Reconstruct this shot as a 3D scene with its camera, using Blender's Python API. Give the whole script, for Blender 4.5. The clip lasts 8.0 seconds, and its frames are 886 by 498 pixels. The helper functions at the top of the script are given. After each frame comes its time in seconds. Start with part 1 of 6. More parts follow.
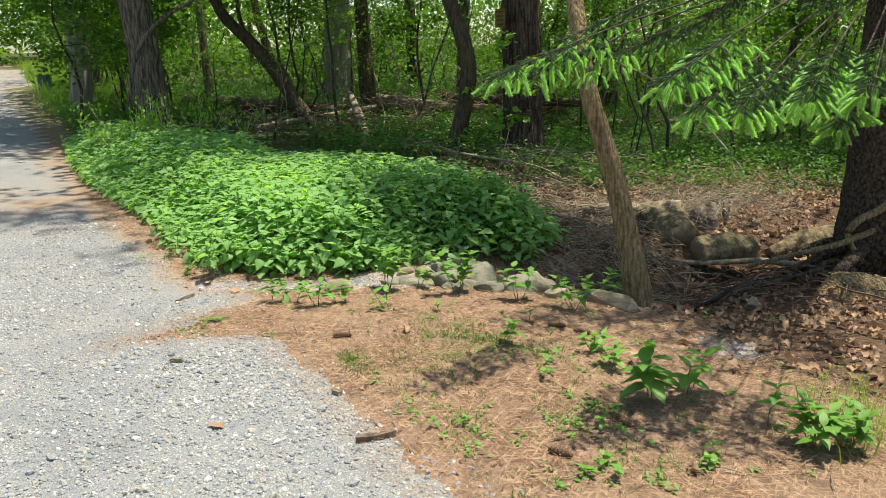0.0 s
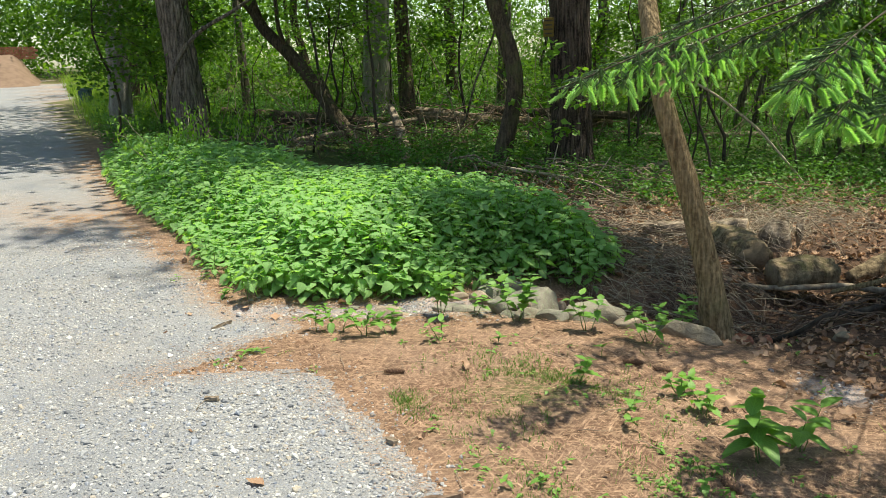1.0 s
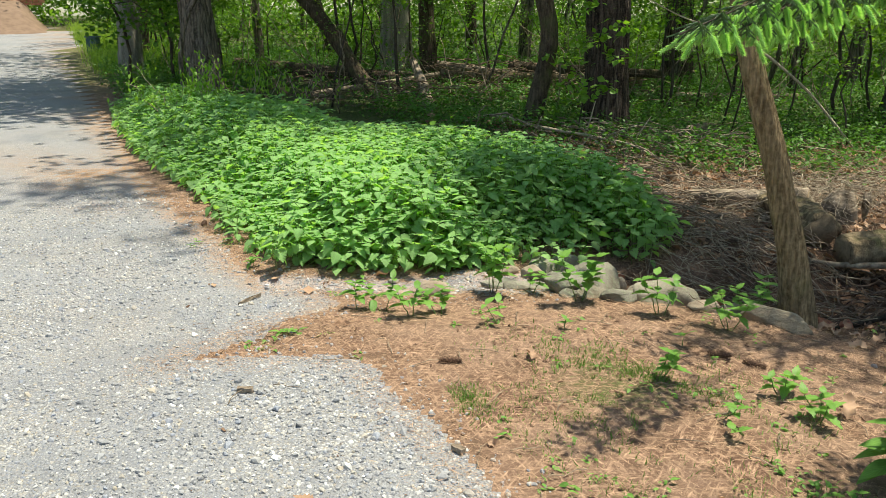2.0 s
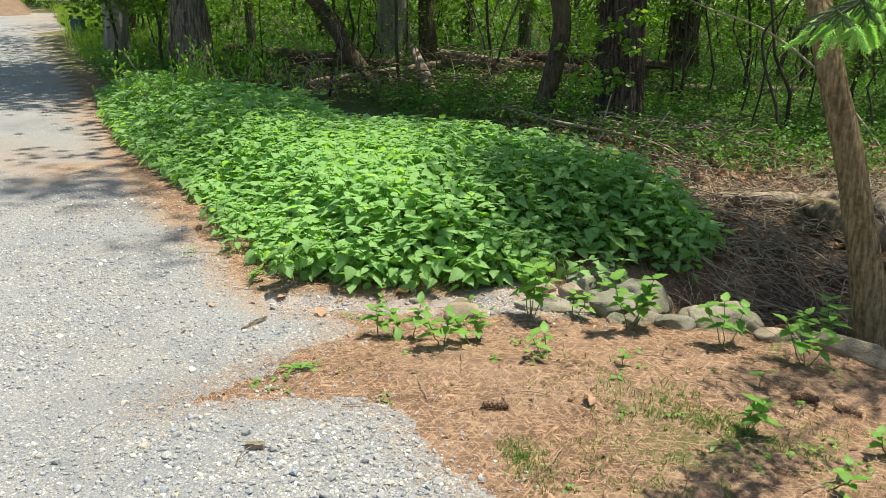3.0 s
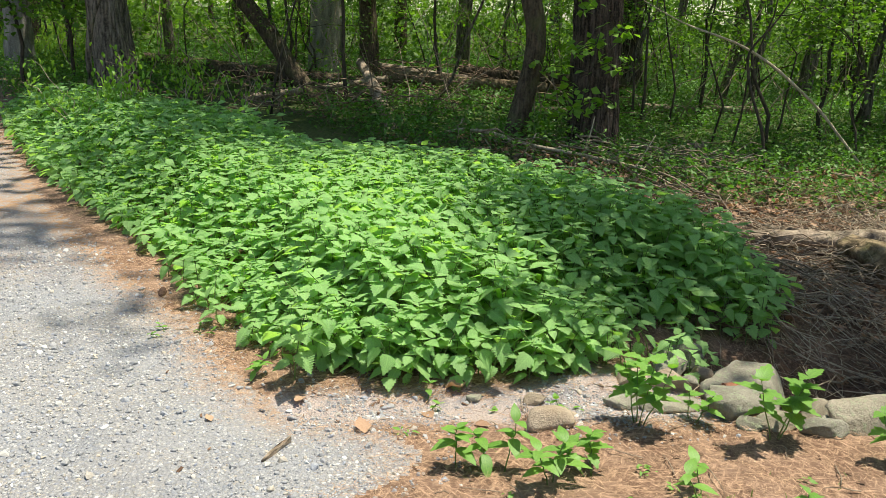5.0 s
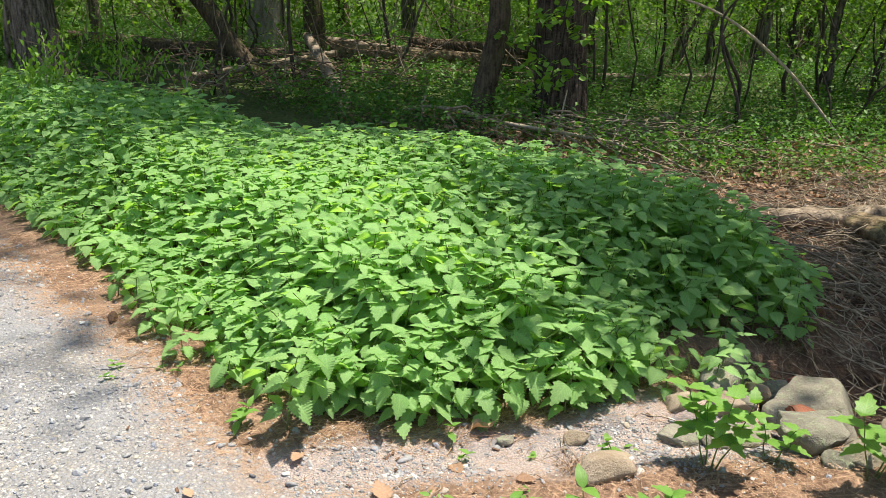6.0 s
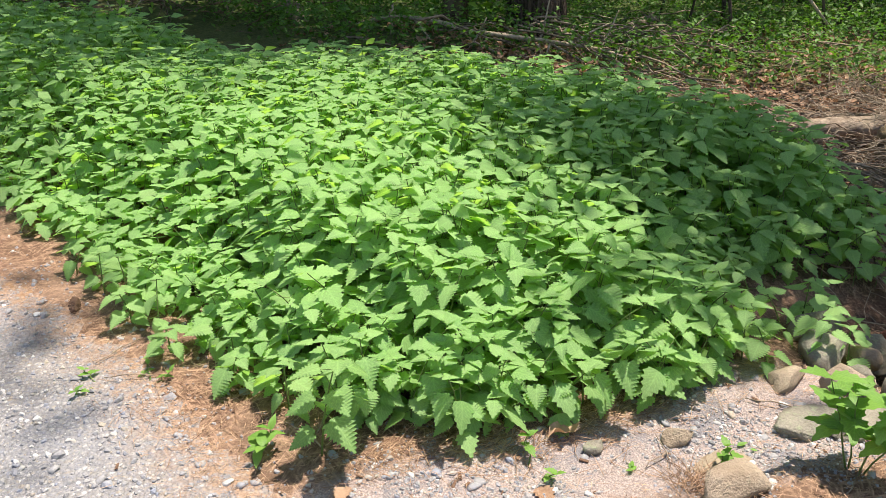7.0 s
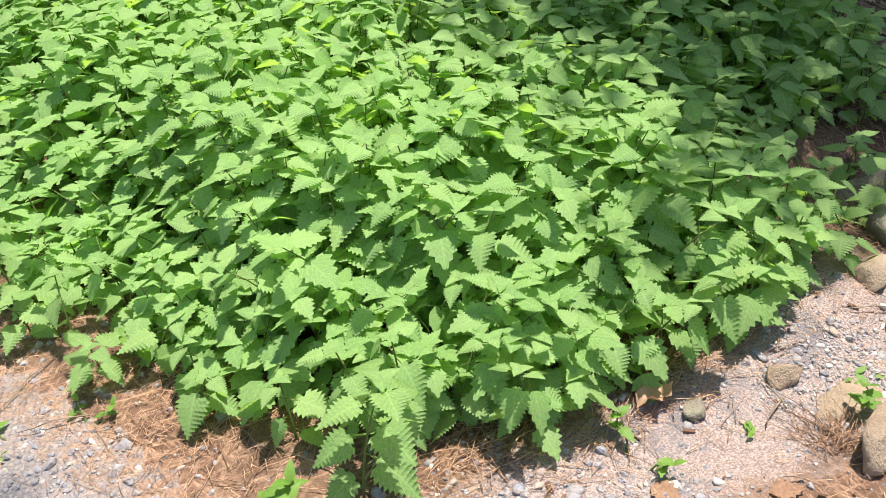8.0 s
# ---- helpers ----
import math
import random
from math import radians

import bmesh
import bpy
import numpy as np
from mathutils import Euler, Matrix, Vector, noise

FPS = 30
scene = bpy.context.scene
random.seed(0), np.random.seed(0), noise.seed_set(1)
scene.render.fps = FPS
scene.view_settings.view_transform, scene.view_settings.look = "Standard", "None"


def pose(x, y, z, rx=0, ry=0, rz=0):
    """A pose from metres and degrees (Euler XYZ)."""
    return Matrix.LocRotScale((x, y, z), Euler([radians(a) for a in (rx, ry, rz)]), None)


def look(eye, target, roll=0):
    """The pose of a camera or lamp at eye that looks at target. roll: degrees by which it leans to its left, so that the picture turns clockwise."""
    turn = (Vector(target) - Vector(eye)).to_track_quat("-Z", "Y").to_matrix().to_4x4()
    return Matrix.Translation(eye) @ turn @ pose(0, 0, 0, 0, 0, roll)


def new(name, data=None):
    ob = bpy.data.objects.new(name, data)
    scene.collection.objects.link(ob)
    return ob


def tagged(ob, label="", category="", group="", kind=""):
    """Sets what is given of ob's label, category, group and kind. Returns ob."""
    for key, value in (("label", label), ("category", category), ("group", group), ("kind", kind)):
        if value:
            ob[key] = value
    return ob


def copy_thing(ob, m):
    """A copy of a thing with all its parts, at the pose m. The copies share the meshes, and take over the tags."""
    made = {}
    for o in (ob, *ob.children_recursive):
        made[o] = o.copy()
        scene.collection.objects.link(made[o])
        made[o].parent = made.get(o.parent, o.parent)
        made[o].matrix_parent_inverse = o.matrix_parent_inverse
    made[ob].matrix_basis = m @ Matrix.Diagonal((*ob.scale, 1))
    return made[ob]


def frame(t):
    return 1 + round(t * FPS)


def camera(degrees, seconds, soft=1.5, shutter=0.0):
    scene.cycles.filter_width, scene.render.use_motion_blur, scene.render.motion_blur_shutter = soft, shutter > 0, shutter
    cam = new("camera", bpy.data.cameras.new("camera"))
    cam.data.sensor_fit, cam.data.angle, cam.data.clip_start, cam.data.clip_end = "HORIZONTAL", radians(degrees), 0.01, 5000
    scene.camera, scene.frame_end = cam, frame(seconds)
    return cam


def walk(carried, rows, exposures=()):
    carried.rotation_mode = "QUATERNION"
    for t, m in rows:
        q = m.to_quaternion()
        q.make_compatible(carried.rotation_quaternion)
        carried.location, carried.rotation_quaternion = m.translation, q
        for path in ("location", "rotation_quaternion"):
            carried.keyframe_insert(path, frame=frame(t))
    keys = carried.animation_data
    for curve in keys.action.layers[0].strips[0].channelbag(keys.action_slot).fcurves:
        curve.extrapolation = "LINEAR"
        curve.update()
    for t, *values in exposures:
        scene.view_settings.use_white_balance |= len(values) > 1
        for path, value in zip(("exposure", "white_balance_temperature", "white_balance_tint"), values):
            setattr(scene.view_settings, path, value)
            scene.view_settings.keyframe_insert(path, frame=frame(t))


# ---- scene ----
cam = camera(57.3, 8.0, 0.8)
PATH = [
    (0, (0.614, -0.352, 1.672), (0.42, 1.579, 1.188), -1.0),
    (0.5, (0.499, -0.097, 1.635), (0.263, 1.833, 1.167), -0.8),
    (1, (0.403, 0.126, 1.626), (0.127, 2.055, 1.175), -1.2),
    (1.5, (0.199, 0.347, 1.587), (-0.09, 2.267, 1.107), -0.8),
    (1.7, (0.13, 0.45, 1.58), (-0.162, 2.361, 1.067), -0.5),
    (2.8, (-0.168, 1.114, 1.562), (-0.439, 3.006, 0.974), 0.4),
    (3, (-0.261, 1.19, 1.56), (-0.518, 3.086, 0.979), 0.5),
    (3.5, (-0.473, 1.381, 1.563), (-0.676, 3.289, 0.999), 1.0),
    (4, (-0.655, 1.695, 1.539), (-0.823, 3.608, 0.98), 1.4),
    (4.5, (-0.848, 1.99, 1.523), (-0.981, 3.909, 0.975), 1.6),
    (5, (-1.066, 2.196, 1.541), (-1.106, 4.119, 0.99), 1.7),
    (5.2, (-1.13, 2.297, 1.536), (-1.133, 4.218, 0.98), 1.7),
    (6.3, (-1.444, 3.021, 1.515), (-1.306, 4.906, 0.859), 0.4),
    (6.5, (-1.512, 3.148, 1.531), (-1.348, 5.017, 0.837), 0.2),
    (7, (-1.636, 3.52, 1.475), (-1.416, 5.331, 0.653), -0.8),
    (7.5, (-1.744, 3.881, 1.475), (-1.429, 5.601, 0.504), -1.7),
    (8, (-1.879, 4.298, 1.406), (-1.404, 5.855, 0.243), -4.7),
]
walk(cam, [(t, look(eye, target, roll)) for t, eye, target, roll in PATH], [(0.0, 0.70, 7150, 2), (4.5, 0.75, 7100, 4), (6.5, 0.84, 7050, 12), (8.0, 0.84, 7050, 18)])

# ---- world, sun, exposure ----
SUN_DIR = Vector((0.24, 0.12, 1.0)).normalized()
world = bpy.data.worlds.new("sky")
world.use_nodes = True
scene.world = world
_n, _l = world.node_tree.nodes, world.node_tree.links
_sky = _n.new("ShaderNodeTexSky")
_sky.sky_type = "NISHITA"
_sky.sun_disc = False
_sky.sun_elevation = math.asin(SUN_DIR.z)
_sky.sun_rotation = math.atan2(SUN_DIR.x, SUN_DIR.y)
_l.new(_sky.outputs[0], _n["Background"].inputs["Color"])
_n["Background"].inputs["Strength"].default_value = 0.13
sun = new("sun", bpy.data.lights.new("sun", "SUN"))
sun.data.energy = 5.0
sun.data.angle = radians(0.8)
sun.data.color = (1.0, 0.96, 0.90)
sun.matrix_world = Matrix.Translation((0, 0, 30)) @ SUN_DIR.to_track_quat("Z", "Y").to_matrix().to_4x4()

# ---- small tools ----
rng = np.random.default_rng(11)


def lattice(ix, iy, seed):
    h = (ix.astype(np.int64) * 374761393 + iy.astype(np.int64) * 668265263 + seed * 974634777) & 0x7FFFFFFF
    h = ((h ^ (h >> 13)) * 1274126177) & 0x7FFFFFFF
    return ((h ^ (h >> 16)) & 0xFFFF) / 65535.0


def wobble(x, y, scale, seed=0, octaves=3):
    """Smooth noise from -1 to 1 over the plan, with features about scale metres wide."""
    x, y = np.asarray(x, float) / scale, np.asarray(y, float) / scale
    total, amp, norm = 0.0, 1.0, 0.0
    for o in range(octaves):
        ix, iy = np.floor(x), np.floor(y)
        fx, fy = x - ix, y - iy
        fx, fy = fx * fx * (3 - 2 * fx), fy * fy * (3 - 2 * fy)
        a, b = lattice(ix, iy, seed + o), lattice(ix + 1, iy, seed + o)
        c, d = lattice(ix, iy + 1, seed + o), lattice(ix + 1, iy + 1, seed + o)
        total = total + amp * ((a * (1 - fx) + b * fx) * (1 - fy) + (c * (1 - fx) + d * fx) * fy)
        norm += amp
        amp *= 0.5
        x, y = x * 2.03 + 5.1, y * 2.03 + 1.7
    return total / norm * 2 - 1


def smooth(a, b, v):
    t = np.clip((np.asarray(v, float) - a) / (b - a), 0, 1)
    return t * t * (3 - 2 * t)


def along(x, y, line):
    """Distance in plan from points to a line of corners."""
    x, y = np.asarray(x, float), np.asarray(y, float)
    best = np.full(np.broadcast(x, y).shape, 1e9)
    for (ax, ay), (bx, by) in zip(line[:-1], line[1:]):
        dx, dy = bx - ax, by - ay
        t = np.clip(((x - ax) * dx + (y - ay) * dy) / (dx * dx + dy * dy), 0, 1)
        best = np.minimum(best, np.hypot(x - ax - t * dx, y - ay - t * dy))
    return best


def inside(x, y, ring):
    x, y = np.asarray(x, float), np.asarray(y, float)
    odd = np.zeros(np.broadcast(x, y).shape, bool)
    for (ax, ay), (bx, by) in zip(ring, ring[1:] + ring[:1]):
        if ay != by:
            odd ^= ((ay > y) != (by > y)) & (x < (bx - ax) * (y - ay) / (by - ay) + ax)
    return odd


def depth_in(x, y, ring):
    """Metres inside a ring of corners; negative outside."""
    d = along(x, y, ring + ring[:1])
    return np.where(inside(x, y, ring), d, -d)


def build_mesh(name, verts, faces, uv=None, shade=True):
    """A mesh from arrays; faces all have the same number of corners."""
    verts, faces = np.asarray(verts, np.float32), np.asarray(faces, np.int32)
    me = bpy.data.meshes.new(name)
    count, k = faces.shape
    me.vertices.add(len(verts))
    me.vertices.foreach_set("co", verts.ravel())
    me.loops.add(count * k)
    me.polygons.add(count)
    me.polygons.foreach_set("loop_start", np.arange(count, dtype=np.int32) * k)
    me.loops.foreach_set("vertex_index", faces.ravel())
    if uv is not None:
        layer = me.uv_layers.new(name="UVMap")
        layer.data.foreach_set("uv", np.asarray(uv, np.float32)[faces.ravel()].ravel())
    me.polygons.foreach_set("use_smooth", np.full(count, shade))
    me.update(calc_edges=True)
    return me


def part(name, data, material, parent=None, label=""):
    if isinstance(data, bmesh.types.BMesh):
        me = bpy.data.meshes.new(name)
        data.to_mesh(me)
        data.free()
        data = me
    if not data.materials:
        data.materials.append(material)
    ob = new(name, data)
    ob.parent = parent
    return tagged(ob, label)


def thing(name, label, category, place=None, group="", kind=""):
    ob = new(name)
    ob.empty_display_size = 0.05
    if place is not None:
        ob.matrix_basis = place
    return tagged(ob, label, category, group, kind)


def tri_of(faces):
    faces = np.asarray(faces)
    return np.vstack([faces[:, [0, 1, 2]], faces[:, [0, 2, 3]]])


def tube(points, radii, sides=8, lumps=0.0, seed=0, flute=0):
    """Corners and faces of a tapered, slightly lumpy limb along a line of points."""
    P = np.asarray(points, float)
    R = np.broadcast_to(np.asarray(radii, float), (len(P),))
    T = np.gradient(P, axis=0)
    T /= np.linalg.norm(T, axis=1)[:, None] + 1e-9
    ref = np.array([0, 0, 1.0]) if abs(T[:, 2]).mean() < 0.8 else np.array([1.0, 0, 0])
    A = np.cross(T, ref)
    A /= np.linalg.norm(A, axis=1)[:, None] + 1e-9
    B = np.cross(T, A)
    ang = np.arange(sides) / sides * 2 * np.pi
    length = np.concatenate([[0], np.cumsum(np.linalg.norm(np.diff(P, axis=0), axis=1))])
    aa, ll = np.meshgrid(ang, length)
    rr = np.repeat(R[:, None], sides, 1)
    if lumps:
        rr = rr * (1 + lumps * wobble(np.cos(aa) * 1.5 + seed * 7.3, ll / max(R.max(), 1e-3) * 0.35 + np.sin(aa) * 1.5, 0.8, seed))
    if flute:
        ridge = wobble(aa * flute / 6.283 + 0.35 * wobble(ll, aa, 0.35, seed + 9), ll * 3.2 + 0.4 * np.sin(aa * 3), 0.5, seed + 3, 2)
        rr = rr * (1 + 0.075 * ridge)
    V = P[:, None, :] + rr[..., None] * (np.cos(aa)[..., None] * A[:, None, :] + np.sin(aa)[..., None] * B[:, None, :])
    V = V.reshape(-1, 3)
    n = len(P)
    i, j = np.meshgrid(np.arange(n - 1), np.arange(sides), indexing="ij")
    a, b = i * sides + j, i * sides + (j + 1) % sides
    F = np.stack([a, b, b + sides, a + sides], -1).reshape(-1, 4)
    V = np.vstack([V, P[:1], P[-1:]])
    k = np.arange(sides)
    c0, c1 = n * sides, n * sides + 1
    F = np.vstack([F, np.stack([np.full(sides, c0), (k + 1) % sides, k, k], -1)[:, [0, 1, 2, 2]],
                   np.stack([np.full(sides, c1), (n - 1) * sides + k, (n - 1) * sides + (k + 1) % sides, (n - 1) * sides + (k + 1) % sides], -1)])
    body, caps = F[: (n - 1) * sides], F[(n - 1) * sides:]
    return V, np.vstack([tri_of(body), caps[:, :3]])


def join(pieces):
    """Several (corners, triangles) as one."""
    V, F, k = [], [], 0
    for v, f in pieces:
        V.append(v)
        F.append(np.asarray(f) + k)
        k += len(v)
    return np.vstack(V), np.vstack(F)


def bend(a, b, n=6, sag=0.0, jitter=0.0, r=None):
    """Points from a to b with a sag and some crookedness."""
    r = r or rng
    t = np.linspace(0, 1, n)[:, None]
    P = np.asarray(a, float) * (1 - t) + np.asarray(b, float) * t
    P[:, 2] += sag * 4 * (t * (1 - t))[:, 0]
    if jitter:
        J = r.normal(0, jitter, (n, 3))
        J[0] = J[-1] = 0
        P += J
    return P


def turned(n, r=None, tilt=0.5):
    """n rotation matrices: any heading, tipped off level by about tilt."""
    r = r or rng
    yaw, pitch, roll = r.uniform(0, 2 * np.pi, n), r.normal(0, tilt, n), r.normal(0, tilt, n)
    cy, sy, cp, sp, cr, sr = np.cos(yaw), np.sin(yaw), np.cos(pitch), np.sin(pitch), np.cos(roll), np.sin(roll)
    Z = np.zeros(n)
    O = np.ones(n)
    Rz = np.stack([cy, -sy, Z, sy, cy, Z, Z, Z, O], -1).reshape(n, 3, 3)
    Rx = np.stack([O, Z, Z, Z, cp, -sp, Z, sp, cp], -1).reshape(n, 3, 3)
    Ry = np.stack([cr, Z, sr, Z, O, Z, -sr, Z, cr], -1).reshape(n, 3, 3)
    return Rz @ Rx @ Ry


def strew(V, F, places, turns, sizes, uv=None):
    """Many copies of one small form as one set of corners and faces."""
    V, F = np.asarray(V, float), np.asarray(F)
    n, m = len(places), len(V)
    sizes = np.asarray(sizes, float)
    sizes = sizes[:, None] if sizes.ndim == 1 else sizes
    W = V[None] * sizes[:, None, :]
    W = np.einsum("nij,nmj->nmi", turns, W) + np.asarray(places, float)[:, None, :]
    G = F[None] + (np.arange(n) * m)[:, None, None]
    out = W.reshape(-1, 3), G.reshape(-1, F.shape[1])
    return out + (np.tile(uv, (n, 1)),) if uv is not None else out


# ---- materials ----
class Nodes:
    def __init__(self, name):
        self.mat = bpy.data.materials.new(name)
        self.mat.use_nodes = True
        self.tree = self.mat.node_tree
        self.bsdf = self.tree.nodes["Principled BSDF"]
        self.out = self.tree.nodes["Material Output"]
        self.coords = self.tree.nodes.new("ShaderNodeTexCoord")
        self.geo = self.tree.nodes.new("ShaderNodeNewGeometry")

    def node(self, kind, **settings):
        nd = self.tree.nodes.new(kind)
        for key, value in settings.items():
            if key in nd.inputs:
                self.set(nd.inputs[key], value)
        return nd

    def set(self, socket, value):
        if isinstance(value, bpy.types.NodeSocket):
            self.tree.links.new(value, socket)
        else:
            socket.default_value = value

    def noise(self, scale, detail=4.0, rough=0.6, where=None, stretch=None):
        vec = where or self.geo.outputs["Position"]
        if stretch:
            m = self.node("ShaderNodeMapping", Vector=vec, Scale=stretch)
            vec = m.outputs[0]
        return self.node("ShaderNodeTexNoise", Vector=vec, Scale=scale, Detail=detail, Roughness=rough).outputs["Fac"]

    def voronoi(self, scale, where=None, feature="F1", out="Distance"):
        nd = self.node("ShaderNodeTexVoronoi", Vector=where or self.geo.outputs["Position"], Scale=scale)
        nd.feature = feature
        return nd.outputs[out]

    def ramp(self, fac, *stops):
        nd = self.node("ShaderNodeValToRGB", Fac=fac)
        els = nd.color_ramp.elements
        while len(els) < len(stops):
            els.new(0.5)
        for el, (pos, col) in zip(els, stops):
            el.position = pos
            el.color = (*col, 1) if len(col) == 3 else col
        return nd.outputs["Color"]

    def range(self, fac, a, b, c=0.0, d=1.0):
        return self.node("ShaderNodeMapRange", **{"Value": fac, "From Min": a, "From Max": b, "To Min": c, "To Max": d}).outputs[0]

    def math(self, op, a, b=0.0):
        nd = self.tree.nodes.new("ShaderNodeMath")
        nd.operation = op
        self.set(nd.inputs[0], a)
        self.set(nd.inputs[1], b)
        return nd.outputs[0]

    def mix(self, fac, a, b, how="MIX"):
        nd = self.tree.nodes.new("ShaderNodeMix")
        nd.data_type = "RGBA"
        nd.blend_type = how
        self.set(nd.inputs[0], fac)
        for s, v in ((nd.inputs[6], a), (nd.inputs[7], b)):
            self.set(s, v if isinstance(v, bpy.types.NodeSocket) or len(v) == 4 else (*v, 1))
        return nd.outputs[2]

    def attr(self, name):
        nd = self.tree.nodes.new("ShaderNodeAttribute")
        nd.attribute_name = name
        return nd.outputs["Fac"]

    def chance(self):
        """A number from 0 to 1 for each loose piece or object."""
        info = self.tree.nodes.new("ShaderNodeObjectInfo")
        return self.math("FRACT", self.math("ADD", info.outputs["Random"], self.geo.outputs["Random Per Island"]))

    def bump(self, height, strength, distance):
        nd = self.node("ShaderNodeBump", Height=height, Strength=strength, Distance=distance)
        self.set(self.bsdf.inputs["Normal"], nd.outputs[0])
        return nd.outputs[0]

    def finish(self, color, rough, gloss=0.3):
        self.set(self.bsdf.inputs["Base Color"], color)
        self.set(self.bsdf.inputs["Roughness"], rough)
        self.bsdf.inputs["Specular IOR Level"].default_value = gloss
        return self.mat


def leaf_material(name, low, high, thin=0.4, rough=0.5, gloss=0.35, veins=0.0, patch=0.6, glow=(1.25, 1.35, 0.55)):
    n = Nodes(name)
    c = n.mix(n.chance(), low, high)
    c = n.mix(n.range(n.noise(1.0 / patch, 2), 0.35, 0.65, 0, 0.5), c, tuple(v * 0.75 for v in low))
    c = n.mix(n.range(n.noise(140, 3), 0.35, 0.7, 0, 0.3), c, tuple(min(1, v * 1.3) for v in high))
    if veins:
        sep = n.node("ShaderNodeSeparateXYZ", Vector=n.coords.outputs["UV"])
        across = n.math("ABSOLUTE", n.math("SUBTRACT", sep.outputs[0], 0.5))
        run = n.math("ADD", n.math("MULTIPLY", sep.outputs[1], 46.0), n.math("MULTIPLY", across, -38.0))
        ribs = n.math("MULTIPLY", n.math("ADD", n.math("SINE", run), 1.0), 0.5)
        mid = n.range(across, 0.0, 0.05, 1.0, 0.0)
        line = n.math("MAXIMUM", n.range(ribs, 0.86, 1.0), mid)
        c = n.mix(n.math("MULTIPLY", line, veins), c, tuple(min(1, v * 1.8) for v in high))
        n.bump(n.math("ADD", n.math("MULTIPLY", ribs, -0.7), n.math("MULTIPLY", n.noise(90, 3), 0.6)), 0.2, 0.003)
    else:
        n.bump(n.noise(70, 3), 0.35, 0.004)
    n.finish(c, rough, gloss)
    back = n.node("ShaderNodeBsdfTranslucent")
    n.set(back.inputs["Color"], n.mix(1.0, c, glow, "MULTIPLY"))
    both = n.node("ShaderNodeMixShader", Fac=thin)
    n.tree.links.new(n.bsdf.outputs[0], both.inputs[1])
    n.tree.links.new(back.outputs[0], both.inputs[2])
    n.tree.links.new(both.outputs[0], n.out.inputs["Surface"])
    return n.mat


def bark_material(name, dark, light, stretch=(9, 9, 1.3), rough=0.9, moss=0.0, crack=0.6, depth=0.03):
    n = Nodes(name)
    where = n.coords.outputs["Object"]
    a = n.noise(1.6, 6, 0.65, where, stretch)
    b = n.noise(40, 4, 0.6, where)
    furrow = n.voronoi(1.0, n.node("ShaderNodeMapping", Vector=where, Scale=tuple(s * 1.6 for s in stretch)).outputs[0])
    c = n.mix(n.range(a, 0.35, 0.68), dark, light)
    c = n.mix(n.range(furrow, 0.35, 0.75, 0, crack), c, tuple(v * 0.35 for v in dark))
    c = n.mix(n.range(b, 0.45, 0.75, 0, 0.35), c, tuple(min(1, v * 1.5) for v in light))
    if moss:
        c = n.mix(n.range(n.noise(3.0, 4, 0.7, where), 0.52, 0.68, 0, moss), c, (0.09, 0.11, 0.035))
    height = n.math("SUBTRACT", n.math("ADD", a, n.math("MULTIPLY", b, 0.3)), n.math("MULTIPLY", furrow, 0.8))
    n.bump(height, 0.9, depth)
    return n.finish(c, rough, 0.15)


def rock_material(name, dark, light, lichen=(0.32, 0.34, 0.24), amount=0.5, warm=(0.36, 0.29, 0.2)):
    n = Nodes(name)
    a, b, s = n.noise(7, 5), n.noise(38, 5, 0.7), n.noise(180, 3)
    c = n.mix(n.range(a, 0.35, 0.68), dark, light)
    c = n.mix(n.range(n.chance(), 0.5, 1.0, 0, 0.6), c, warm)
    c = n.mix(n.range(b, 0.52, 0.64, 0, amount), c, lichen)
    c = n.mix(n.range(s, 0.4, 0.7, 0, 0.4), c, tuple(v * 0.5 for v in dark))
    n.bump(n.math("ADD", n.math("MULTIPLY", a, 0.5), n.math("ADD", b, n.math("MULTIPLY", s, 0.3))), 0.7, 0.02)
    return n.finish(c, 0.85, 0.25)


def gravel_colors(n, fac):
    return n.ramp(fac, (0.0, (0.18, 0.18, 0.185)), (0.25, (0.235, 0.235, 0.24)), (0.5, (0.29, 0.285, 0.278)), (0.68, (0.20, 0.22, 0.265)),
                  (0.8, (0.33, 0.28, 0.21)), (0.90, (0.42, 0.41, 0.385)), (1.0, (0.60, 0.585, 0.55)))


